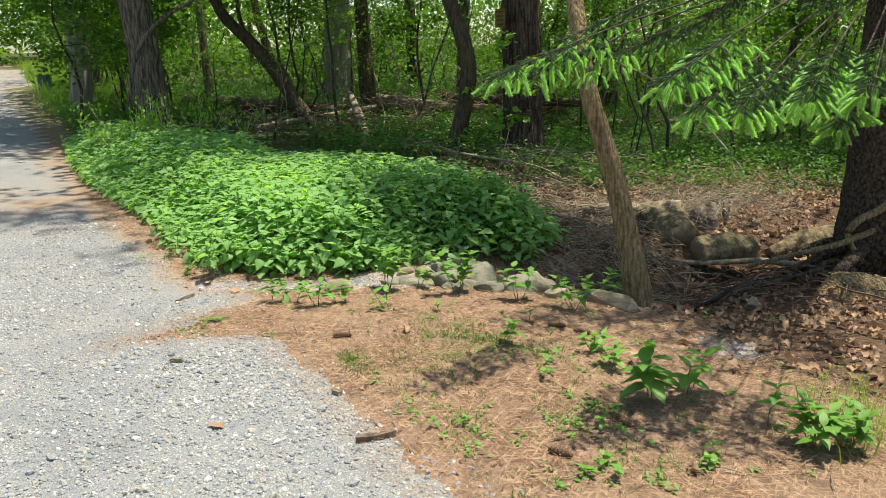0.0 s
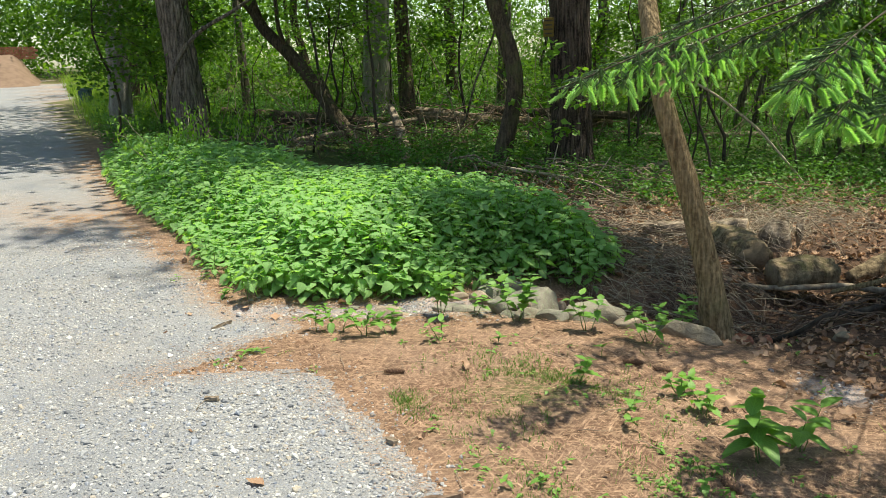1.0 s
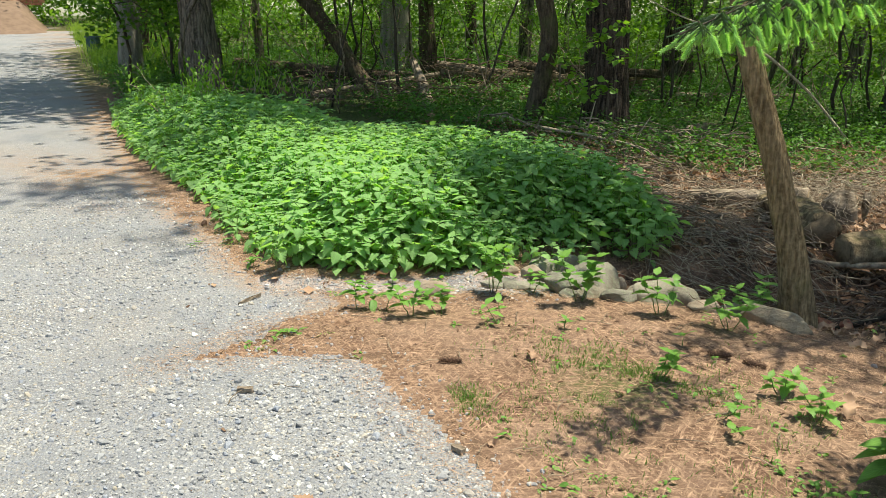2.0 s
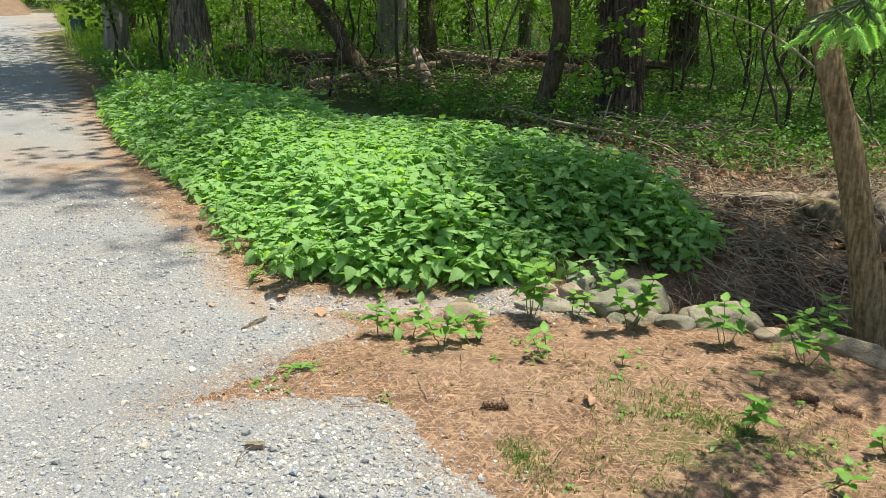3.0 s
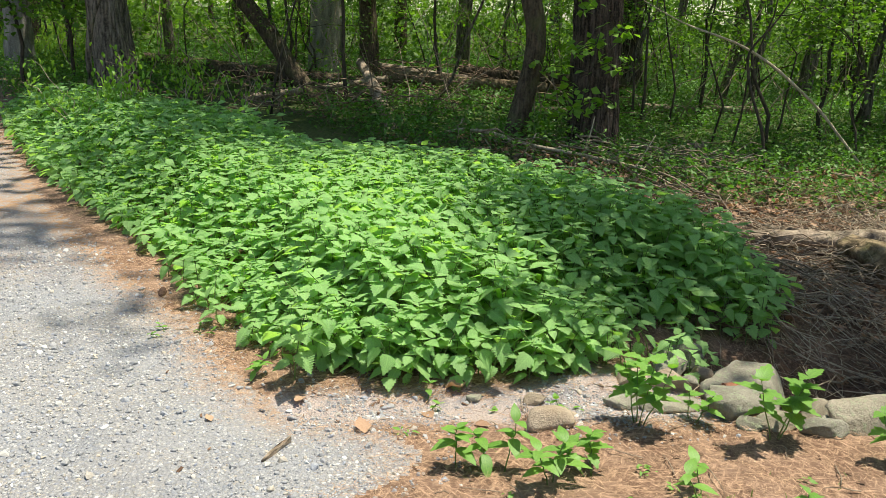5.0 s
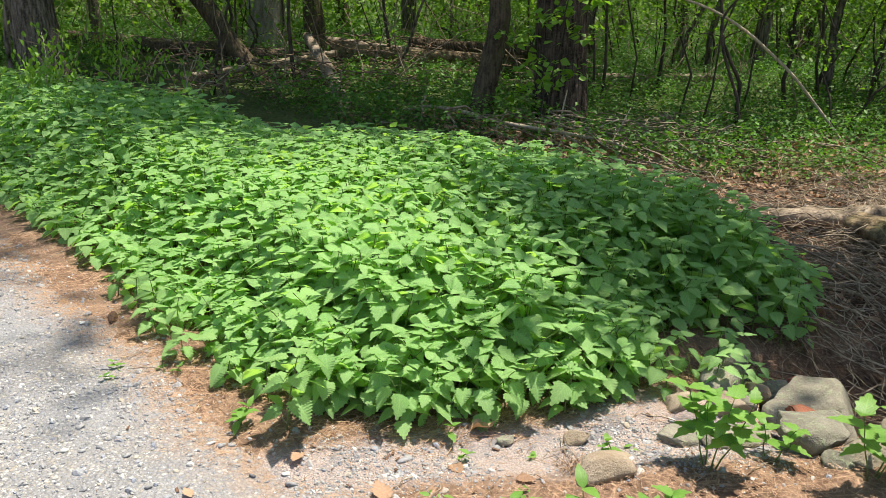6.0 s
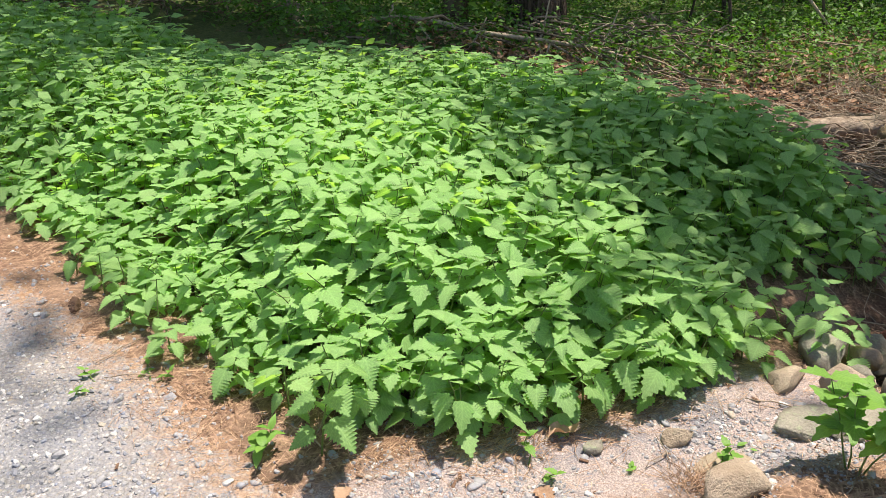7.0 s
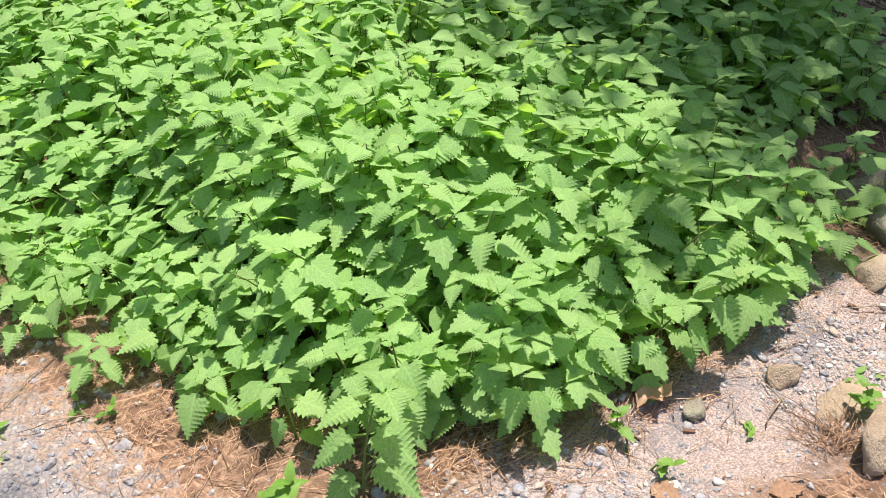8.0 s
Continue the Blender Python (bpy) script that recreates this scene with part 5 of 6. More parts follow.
brush("brush_heap", "dry dead weeds and twigs behind the stumps", 95, 200, (2.9, 9.2), (0.7, 0.5), 0.5, 0.004, M_TWIG, 0.35)


# ---- young growth near the trunks ----
def young_maple():
    r = np.random.default_rng(33)
    base = thing("young_maple", "young maple with bright leaves before a dark trunk", "sapling")
    B = bend((0.15, 12.0, -0.35), (0.55, 12.1, 1.9), 8, 0, 0.04, r)
    part("stem", build_mesh("stem", *tube(B, np.linspace(0.014, 0.006, 8), 6)), M_DARKTWIG, base)
    for c in ((0.44, 12.2, 1.3), (0.76, 12.15, 1.05), (0.31, 12.0, 0.5), (0.1, 12.0, 0.75), (0.55, 12.0, 0.65), (0.2, 12.0, 1.2), (-0.1, 12.0, 0.4), (0.75, 12.0, 1.4), (0.3, 12.0, 1.7), (-0.1, 12.1, 1.0)):
        c = np.array(c)
        near = B[np.argmin(np.abs(B[:, 2] - c[2] - 0.05))]
        br = part("branch", build_mesh("branch", *tube(bend(near, c, 5, 0.03, 0.01, r), np.linspace(0.006, 0.002, 5), 4)), M_DARKTWIG, base)
        V, F, U = crown_leaves([c, (c * 2 + near) / 3], 0.09, 26, 0.10, LEAF_LOW, r, 0.7)
        part("foliage", build_mesh("foliage", V, F, U), M_MAPLE, br)


young_maple()


def pale_shrub():
    r = np.random.default_rng(34)
    for k, (x, y, top, count) in enumerate(((-4.95, 11.6, 0.98, 260), (-4.4, 12.0, 0.9, 220), (-5.4, 11.3, 0.85, 170), (-3.95, 12.6, 0.75, 110))):
        base = thing("shrub", "loose shrub with drooping pale green leaves behind the nettles", "shrub", group="shrubs behind the nettles")
        g = ground_z(x, y)
        ends = []
        for q in range(5):
            e = np.array([x + r.normal(0, 0.35), y + r.normal(0, 0.25), g + top * r.uniform(0.7, 1.15)])
            C = bend((x, y, g - 0.02), e, 7, 0.12, 0.03, r)
            part("stem", build_mesh("stem", *tube(C, np.linspace(0.008, 0.0025, 7), 5)), M_PALE_TWIG, base)
            ends += [C[3], C[4], C[5], C[6]]
        n = count
        P = np.array(ends)[r.integers(0, len(ends), n)] + r.normal(0, 1, (n, 3)) * np.array([0.14, 0.12, 0.08])
        T = np.array([rot_z(a) @ rot_x(b) for a, b in zip(r.uniform(0, 6.28, n), r.normal(-0.75, 0.4, n))])
        V, F, U = strew(LEAF_OVAL[0], LEAF_OVAL[1], P, T, r.uniform(0.045, 0.08, n), LEAF_OVAL[2])
        part("foliage", build_mesh("foliage", V, F, U), M_MAPLE, base)


pale_shrub()


def tree_sign():
    """A small weathered yellow notice fixed to the old tree."""
    base = thing("notice", "small faded yellow notice fixed to a tree trunk", "sign", pose(0.26, 12.46, 2.08, 0, 0, -20))
    bm = bmesh.new()
    bmesh.ops.create_cube(bm, size=1, matrix=Matrix.Diagonal((0.16, 0.012, 0.27, 1)))
    bmesh.ops.bevel(bm, geom=bm.edges[:], offset=0.004, segments=1, affect="EDGES")
    part("board", bm, M_SIGN, base)
    for k in range(4):
        bm = bmesh.new()
        bmesh.ops.create_cube(bm, size=1, matrix=Matrix.Translation((0, -0.009, 0.09 - 0.06 * k)) @ Matrix.Diagonal((0.13 - 0.02 * (k % 2), 0.004, 0.018, 1)))
        part("text_bar", bm, M_DARKTWIG, base)


tree_sign()


def roadside_post():
    base = thing("utility_box", "small dull blue-green box on the far verge", "utility box", pose(-15.3, 25.9, ground_z(-15.3, 25.9)))
    bm = bmesh.new()
    bmesh.ops.create_cube(bm, size=1, matrix=Matrix.Translation((0, 0, 0.26)) @ Matrix.Diagonal((0.36, 0.3, 0.52, 1)))
    bmesh.ops.bevel(bm, geom=bm.edges[:], offset=0.03, segments=2, affect="EDGES")
    part("body", bm, M_BOX, base)
    bm = bmesh.new()
    bmesh.ops.create_cube(bm, size=1, matrix=Matrix.Translation((0, 0, 0.545)) @ Matrix.Diagonal((0.40, 0.34, 0.05, 1)))
    part("lid", bm, M_BOX, base)


roadside_post()


# ---- rocks ----
def rock_mesh(size, seed, detail=3, flat=0.3):
    bm = bmesh.new()
    bmesh.ops.create_icosphere(bm, subdivisions=detail, radius=1)
    r = np.random.default_rng(seed)
    cuts = [(Vector(r.normal(0, 1, 3)).normalized(), r.uniform(0.42, 0.8)) for _ in range(10)]
    off = Vector(r.uniform(-50, 50, 3))
    for v in bm.verts:
        p = v.co.copy()
        for nrm, dist in cuts:
            over = p.dot(nrm) - dist
            if over > 0:
                p -= nrm * over * 0.96
        p *= 1 + 0.12 * noise.noise(p * 1.6 + off) + 0.07 * noise.noise(p * 4 + off) + 0.03 * noise.noise(p * 11 + off)
        v.co = Vector((p.x * size[0], p.y * size[1], p.z * size[2]))
    for f in bm.faces:
        f.smooth = True
    me = bpy.data.meshes.new("rock")
    bm.to_mesh(me)
    bm.free()
    return me


ROCKS = (  # x, y, half sizes, turn, lift, kind
    (0.27, 5.54, (0.23, 0.17, 0.23), 0.45, 0.10, "grey"), (0.08, 5.28, (0.17, 0.11, 0.11), -0.15, 0.06, "grey"), (0.23, 5.16, (0.12, 0.07, 0.06), 0.3, 0.02, "grey"), (0.28, 5.95, (0.15, 0.09, 0.09), 0.2, 0.10, "grey"),
    (0.09, 5.74, (0.09, 0.07, 0.08), 1.0, 0.08, "tan"), (-0.15, 5.36, (0.14, 0.09, 0.045), 0.2, 0.005, "grey"), (0.16, 5.60, (0.10, 0.07, 0.09), 0.7, 0.08, "grey"), (0.68, 5.30, (0.20, 0.13, 0.12), 0.1, 0.08, "grey"),
    (0.47, 5.27, (0.045, 0.035, 0.045), 0.0, 0.02, "grey"), (0.53, 5.22, (0.035, 0.03, 0.04), 0.4, 0.02, "tan"), (0.44, 5.82, (0.05, 0.04, 0.06), 0.8, 0.14, "tan"), (1.20, 5.14, (0.26, 0.09, 0.08), -0.6, 0.03, "dark"),
    (1.08, 5.36, (0.13, 0.09, 0.06), 0.2, 0.03, "grey"), (-0.69, 5.10, (0.10, 0.07, 0.055), 0.1, 0.03, "tan"), (-0.63, 5.27, (0.10, 0.06, 0.022), 0.2, 0.008, "tan"), (-0.71, 5.38, (0.055, 0.045, 0.035), 0.4, 0.015, "tan"),
    (-0.29, 5.57, (0.085, 0.06, 0.05), 0.4, 0.012, "tan"), (-0.31, 5.36, (0.13, 0.09, 0.03), 0.3, 0.01, "grey"), (1.72, 5.78, (0.09, 0.07, 0.06), 0.3, 0.03, "red"),
    (1.9, 5.9, (0.06, 0.05, 0.05), 0.9, 0.03, "red"), (0.95, 5.66, (0.06, 0.045, 0.04), 0.3, 0.03, "red"), (2.45, 5.9, (0.11, 0.07, 0.05), 0.3, 0.0, "dark"), (0.98, 5.22, (0.08, 0.05, 0.035), 0.4, 0.01, "grey"),
    (-0.02, 5.60, (0.08, 0.06, 0.05), 0.4, 0.01, "grey"), (0.60, 5.34, (0.07, 0.05, 0.05), 0.6, 0.02, "grey"), (0.62, 5.62, (0.05, 0.04, 0.04), 0.2, 0.04, "grey"), (-0.98, 5.37, (0.035, 0.03, 0.022), 0.5, 0.01, "grey"),
    (0.02, 5.86, (0.08, 0.06, 0.06), 0.5, 0.06, "grey"), (0.42, 5.24, (0.06, 0.04, 0.03), 0.1, 0.01, "tan"), (0.2, 5.42, (0.06, 0.05, 0.06), 0.2, 0.06, "tan"), (-0.06, 5.72, (0.10, 0.08, 0.09), 0.9, 0.05, "grey"), (0.06, 5.98, (0.11, 0.08, 0.09), 0.3, 0.10, "grey"),
    (0.34, 5.78, (0.12, 0.08, 0.09), 1.2, 0.12, "tan"), (-0.10, 5.52, (0.09, 0.07, 0.07), 0.1, 0.04, "tan"), (0.38, 5.10, (0.11, 0.07, 0.05), 0.5, 0.02, "grey"), (0.50, 5.42, (0.10, 0.07, 0.07), 0.8, 0.05, "grey"), (0.86, 5.12, (0.09, 0.06, 0.05), 0.2, 0.03, "tan"), (0.12, 5.12, (0.07, 0.05, 0.04), 0.3, 0.02, "grey"),
    (1.02, 5.52, (0.10, 0.07, 0.06), 0.2, 0.02, "red"), (0.86, 5.60, (0.08, 0.06, 0.05), 1.0, 0.03, "red"))
ROCK_LOOK = {"grey": (M_ROCK, "weathered grey rock with pale lichen at the ditch's head"), "tan": (M_TANROCK, "smooth tan rock half sunk in the washed channel"), "dark": (M_SHADEDROCK, "rough rock half buried by the leaning tree, shade put into its colour"), "red": (M_BRICK, "worn reddish brick rubble in the ditch")}
for _k, (_x, _y, _s, _a, _z, _kind) in enumerate(ROCKS):
    _ob = part("rock", rock_mesh(tuple(v * 1.08 for v in _s), 200 + _k, 4 if _s[0] > 0.1 else 3), ROCK_LOOK[_kind][0])
    _ob.matrix_basis = pose(_x, _y, ground_z(_x, _y) + _z, 0, 0, math.degrees(_a))
    tagged(_ob, ROCK_LOOK[_kind][1], "rock", group="rocks at the ditch")


for _x, _y, _s, _a, _z, _m, _t in ((3.4, 6.25, (0.40, 0.26, 0.16), 15, 0.0, M_BARK_TAN, "smooth brown root hump below the spruce"),
                                   (2.72, 8.15, (0.035, 0.05, 0.2), 10, 0.12, M_LOG, "upright splinter of a rotten stump")):
    _ob = part("stump", rock_mesh(_s, 260 + int(_x * 10), 4), _m)
    _ob.matrix_basis = pose(_x, _y, ground_z(_x, _y) + _z, 0, 0, _a)
    tagged(_ob, _t, "stump")


def brick(x, y, lift, turn, tip):
    bm = bmesh.new()
    bmesh.ops.create_cube(bm, size=1)
    for v in bm.verts:
        v.co = Vector((v.co.x * 0.13, v.co.y * 0.085, v.co.z * 0.055))
    bmesh.ops.bevel(bm, geom=bm.edges[:], offset=0.008, segments=2, affect="EDGES")
    bmesh.ops.subdivide_edges(bm, edges=bm.edges[:], cuts=2, use_grid_fill=True)
    for v in bm.verts:
        v.co += Vector((1, 1, 1)) * 0.014 * noise.noise(v.co * 26)
    ob = part("brick", bm, M_BRICK)
    ob.matrix_basis = pose(x, y, ground_z(x, y) + lift, tip, 8, math.degrees(turn))
    tagged(ob, "chipped red brick wedged among the rocks", "brick", group="bricks among the rocks")


brick(0.42, 5.98, 0.16, 0.2, 12)
brick(0.16, 5.45, 0.09, -0.1, 5)


# ---- loose gravel, needles, litter ----
def pebble_form(seed):
    r = np.random.default_rng(seed)
    V = np.array([(-1, -1, -1), (1, -1, -1), (1, 1, -1), (-1, 1, -1), (-1, -1, 1), (1, -1, 1), (1, 1, 1), (-1, 1, 1)], float) * 0.5
    V = V * np.array([1, 0.8, 0.6]) * r.uniform(0.6, 1.1, (8, 1)) + r.normal(0, 0.07, (8, 3))
    V[4:, :2] *= 0.75
    F = np.array([(0, 2, 1), (0, 3, 2), (4, 5, 6), (4, 6, 7), (0, 1, 5), (0, 5, 4), (1, 2, 6), (1, 6, 5), (2, 3, 7), (2, 7, 6), (3, 0, 4), (3, 4, 7)])
    return V, F


def round_pebble(seed):
    """A rounder stone: a cube's corners with domed faces."""
    V, F = pebble_form(seed)
    quads = [(0, 3, 2, 1), (4, 5, 6, 7), (0, 1, 5, 4), (1, 2, 6, 5), (2, 3, 7, 6), (3, 0, 4, 7)]
    mid = V.mean(0)
    W, G = list(V), []
    for q in quads:
        c = V[list(q)].mean(0)
        W.append(mid + (c - mid) * 1.38)
        k = len(W) - 1
        G += [(q[i], q[(i + 1) % 4], k) for i in range(4)]
    return np.array(W), np.array(G)


def loose_gravel():
    r = np.random.default_rng(40)

    def keep(x, y):
        d = zones(x, y)
        w = smooth(-0.05, 0.05, d) * (0.35 + 0.65 * smooth(-0.4, 0.3, wobble(x, y, 0.7, 60)))
        chan = np.exp(-(along(x, y, CHANNEL[:-1]) / 0.22) ** 2) * smooth(-0.7, 0.2, wobble(x, y, 0.25, 61))
        spill = 0.30 * smooth(-0.28, 0.0, d)
        patch = 0.8 * np.exp(-(((x - 1.85) / 0.16) ** 2 + ((y - 4.3) / 0.22) ** 2))
        return np.clip(np.maximum.reduce([w, chan, spill * (d < 0), patch]), 0, 1)

    def apron(a, b):
        """The coarse pale stone of the turning place beside the needles."""
        return smooth(-2.3, -1.2, a + 0.25 * wobble(a, b, 0.8, 67)) * smooth(4.5, 3.6, b + 0.3 * wobble(a, b, 0.6, 68))

    x, y = scatter((-4.4, 2.2, 2.0, 7.6), 86000, keep, r)
    x2, y2 = scatter((-1.7, 0.3, 4.95, 5.65), 15000, lambda a, b: np.exp(-(along(a, b, CHANNEL[:-1]) / 0.2) ** 2) * smooth(-0.3, 0.3, wobble(a, b, 0.3, 62)), r)
    x, y = np.concatenate([x, x2]), np.concatenate([y, y2])
    size = 0.006 + 0.013 * r.uniform(0, 1, len(x)) ** 2.2
    size *= 1 + 0.9 * (r.uniform(0, 1, len(x)) < 0.06)
    size *= 1 + 0.22 * apron(x, y)
    size *= 1 - 0.25 * (along(x, y, CHANNEL[:-1]) < 0.3)
    pieces = []
    which = r.integers(0, 4, len(x))
    for k in range(8):
        c = (which == k % 4) & ((size > 0.0125) == (k < 4))
        f = round_pebble(k + 1) if k < 4 else pebble_form(k + 1)
        pieces.append(strew(f[0], f[1], on_land(x[c], y[c]) + np.array([0, 0, 1]) * (size[c] * 0.12)[:, None], turned(c.sum(), r, 0.35), size[c]))
    g = part("loose_gravel", build_mesh("loose_gravel", *join(pieces), shade=False), M_STONE)
    tagged(g, "loose grey, blue and tan crushed stone on the lane", "gravel", kind="stuff")


loose_gravel()


def fallen_needles():
    r = np.random.default_rng(41)

    def keep(x, y):
        d = zones(x, y)
        w = smooth(0.03, -0.05, d) * (1 - 0.9 * smooth(1.5, 2.3, x + 0.35 * (y - 4.5))) * smooth(6.8, 6.0, y + 0.5 * x - 0.2)
        w = w * (0.45 + 0.55 * smooth(-0.4, 0.4, wobble(x, y, 0.5, 63)))
        edge = 0.9 * np.exp(-(depth_in(x, y, ROAD_RING) / 0.14) ** 2)
        return np.clip(np.maximum(w, edge) * (1 - 0.75 * np.exp(-(along(x, y, CHANNEL[:-1]) / 0.15) ** 2)), 0, 1)

    x, y = scatter((-3.8, 2.4, 2.0, 7.8), 230000, keep, r)
    n = len(x)
    form = np.array([(-0.5, -0.02, 0), (-0.5, 0.02, 0), (0.5, 0, 0.02), (0.0, 0, 0.035)])
    faces = np.array([(0, 1, 3), (0, 3, 2), (3, 1, 2)])
    V, F = strew(form, faces, on_land(x, y, 0.004) + np.stack([0 * x, 0 * x, r.uniform(0, 0.012, n)], -1), turned(n, r, 0.16), r.uniform(0.015, 0.05, n))
    g = part("fallen_needles", build_mesh("fallen_needles", V, F), M_STRAW)
    tagged(g, "thick scatter of orange-brown fallen conifer needles", "needles", kind="stuff")


fallen_needles()


def leaf_litter():
    r = np.random.default_rng(42)

    def keep(x, y):
        return smooth(1.4, 2.3, x + 0.35 * (y - 4.5)) * smooth(3.2, 3.8, y) + 0.25 * smooth(6.4, 7.5, y + 0.4 * x) + 0.012

    x, y = scatter((-2.2, 6.0, 2.6, 13.0), 12500, keep, r)
    ok = depth_in(x, y, NETTLE_RING) < 0.0
    ok &= zones(x, y) < -0.05
    x, y = x[ok], y[ok]
    t = np.linspace(0, 1, 10)
    form = list(leaf_form(10, 0.75, False, 0.8, -0.25, 0.45, 0.0))
    lobes = np.tile(0.62 + 0.5 * (np.arange(10) % 3 == 1), 3)
    form[0] = form[0] * np.stack([lobes, np.ones(30), np.ones(30)], -1) + np.stack([np.zeros(30), np.zeros(30), 0.10 * np.sin(np.tile(t, 3) * 7)], -1)
    V, F, U = strew(form[0], form[1], on_land(x, y, 0.012), turned(len(x), r, 0.35), 0.03 + 0.09 * r.uniform(0, 1, len(x)) ** 1.6, form[2])
    g = part("leaf_litter", build_mesh("leaf_litter", V, F, U), M_DEAD)
    tagged(g, "curled dry brown leaves over dark soil", "leaf litter", kind="stuff")


leaf_litter()


def short_grass():
    r = np.random.default_rng(43)

    def keep(x, y):
        a = np.exp(-(((x - 0.30) / 0.42) ** 2 + ((y - 3.95) / 0.33) ** 2)) + 0.8 * np.exp(-(((x + 0.35) / 0.12) ** 2 + ((y - 3.75) / 0.14) ** 2)) + 0.25 * np.exp(-(((x - 0.75) / 0.5) ** 2 + ((y - 2.9) / 0.6) ** 2))
        return np.clip(a * smooth(-0.15, 0.6, wobble(x, y, 0.16, 66)), 0, 1) * (zones(x, y) < -0.04)

    x, y = scatter((-0.8, 1.9, 2.0, 4.8), 230000, keep, r)
    blade = np.array([(-0.5, 0, 0), (0.5, 0, 0), (-0.35, 0.15, 0.55), (0.35, 0.15, 0.55), (0, 0.55, 0.9)]) * np.array([0.13, 1, 1])
    V, F = strew(blade, np.array([(0, 1, 3), (0, 3, 2), (2, 3, 4)]), on_land(x, y, -0.002), turned(len(x), r, 0.35), r.uniform(0.014, 0.036, len(x)))
    g = part("short_grass", build_mesh("short_grass", V, F), M_TURF)
    tagged(g, "sparse short green grass growing through needles", "grass", kind="stuff")


short_grass()


def seedlings():
    r = np.random.default_rng(44)

    def keep(x, y):
        a = np.exp(-(((x - 0.75) / 0.6) ** 2 + ((y - 3.0) / 0.8) ** 2)) + 0.35 * np.exp(-(((x - 1.1) / 0.5) ** 2 + ((y - 4.0) / 0.4) ** 2)) + 0.10 * (y < 6.2)
        return np.clip(a * smooth(-0.2, 0.4, wobble(x, y, 0.3, 70)), 0, 1) * (zones(x, y) < -0.02) * (depth_in(x, y, NETTLE_RING) < 0.0)

    x, y = scatter((-1.9, 2.4, 2.0, 6.2), 2600, keep, r)
    n = 6
    P = np.repeat(on_land(x, y, 0.012), n, 0) + r.normal(0, 1, (len(x) * n, 3)) * np.array([0.016, 0.016, 0.007])
    V, F, U = strew(LEAF_OVAL[0], LEAF_OVAL[1], P, turned(len(P), r, 0.3), r.uniform(0.014, 0.036, len(P)), LEAF_OVAL[2])
    tagged(part("seedlings", build_mesh("seedlings", V, F, U), M_WEED), "tiny bright green seedlings among brown needles", "seedlings", kind="stuff")
    # long grass by the big weeds
    x, y = r.normal(2.12, 0.16, 260), r.normal(3.15, 0.2, 260)
    blade = np.array([(-0.5, 0, 0), (0.5, 0, 0), (-0.4, 0.15, 0.5), (0.4, 0.15, 0.5), (-0.2, 0.45, 0.8), (0.2, 0.45, 0.8), (0, 0.8, 0.85)]) * np.array([0.028, 1, 1])
    V, F = strew(blade, np.array([(0, 1, 3), (0, 3, 2), (2, 3, 5), (2, 5, 4), (4, 5, 6)]), on_land(x, y, -0.004), turned(len(x), r, 0.3), r.uniform(0.08, 0.19, len(x)))
    tagged(part("grass_tuft", build_mesh("grass_tuft", V, F), M_GRASS), "tuft of long green grass beside broad weeds", "grass", kind="stuff")


seedlings()


def bark_crumbs():
    """Bits of bark, cone scales and short twigs over the needles."""
    r = np.random.default_rng(45)
    x, y = scatter((-2.4, 3.2, 2.0, 7.0), 5200, lambda a, b: (zones(a, b) < 0.0) * 0.8 + 0.03, r)
    f = pebble_form(9)
    V, F = strew(f[0], f[1], on_land(x, y, 0.006), turned(len(x), r, 0.3), (0.005 + 0.017 * r.uniform(0, 1, len(x)) ** 3)[:, None] * np.array([1.4, 0.7, 0.25]))
    tagged(part("bark_crumbs", build_mesh("bark_crumbs", V, F, shade=False), M_CONE), "dark bark crumbs and twig bits on needles", "debris", kind="stuff")
    pieces = []
    x, y = scatter((-2.4, 3.2, 2.0, 7.0), 420, lambda a, b: (zones(a, b) < 0.02) * 0.9 + 0.04, r)
    for px, py in zip(x, y):
        a, ln = r.uniform(0, 6.28), r.uniform(0.04, 0.22)
        e = (px + math.cos(a) * ln, py + math.sin(a) * ln)
        pieces.append(tube(bend((px, py, ground_z(px, py) + 0.008), (*e, ground_z(*e) + 0.01), 5, 0.006, 0.004, r), [0.0025, 0.0024, 0.002, 0.0018, 0.0012], 4))
    tagged(part("fine_twigs", build_mesh("fine_twigs", *join(pieces)), M_TWIG), "fine dry twigs scattered over needles", "twigs", kind="stuff")


bark_crumbs()


# ---- weeds, cones, chips ----
WEED_LEAVES = [build_mesh("leaf", *leaf_form(9, 0.5, False, 0.75, 0.35, 0.12, 0.0)), build_mesh("leaf", *leaf_form(9, 0.66, True, 0.6, 0.3, 0.1, 0.2)), build_mesh("leaf", *leaf_form(9, 0.42, False, 0.9, 0.4, 0.14, 0.0))]


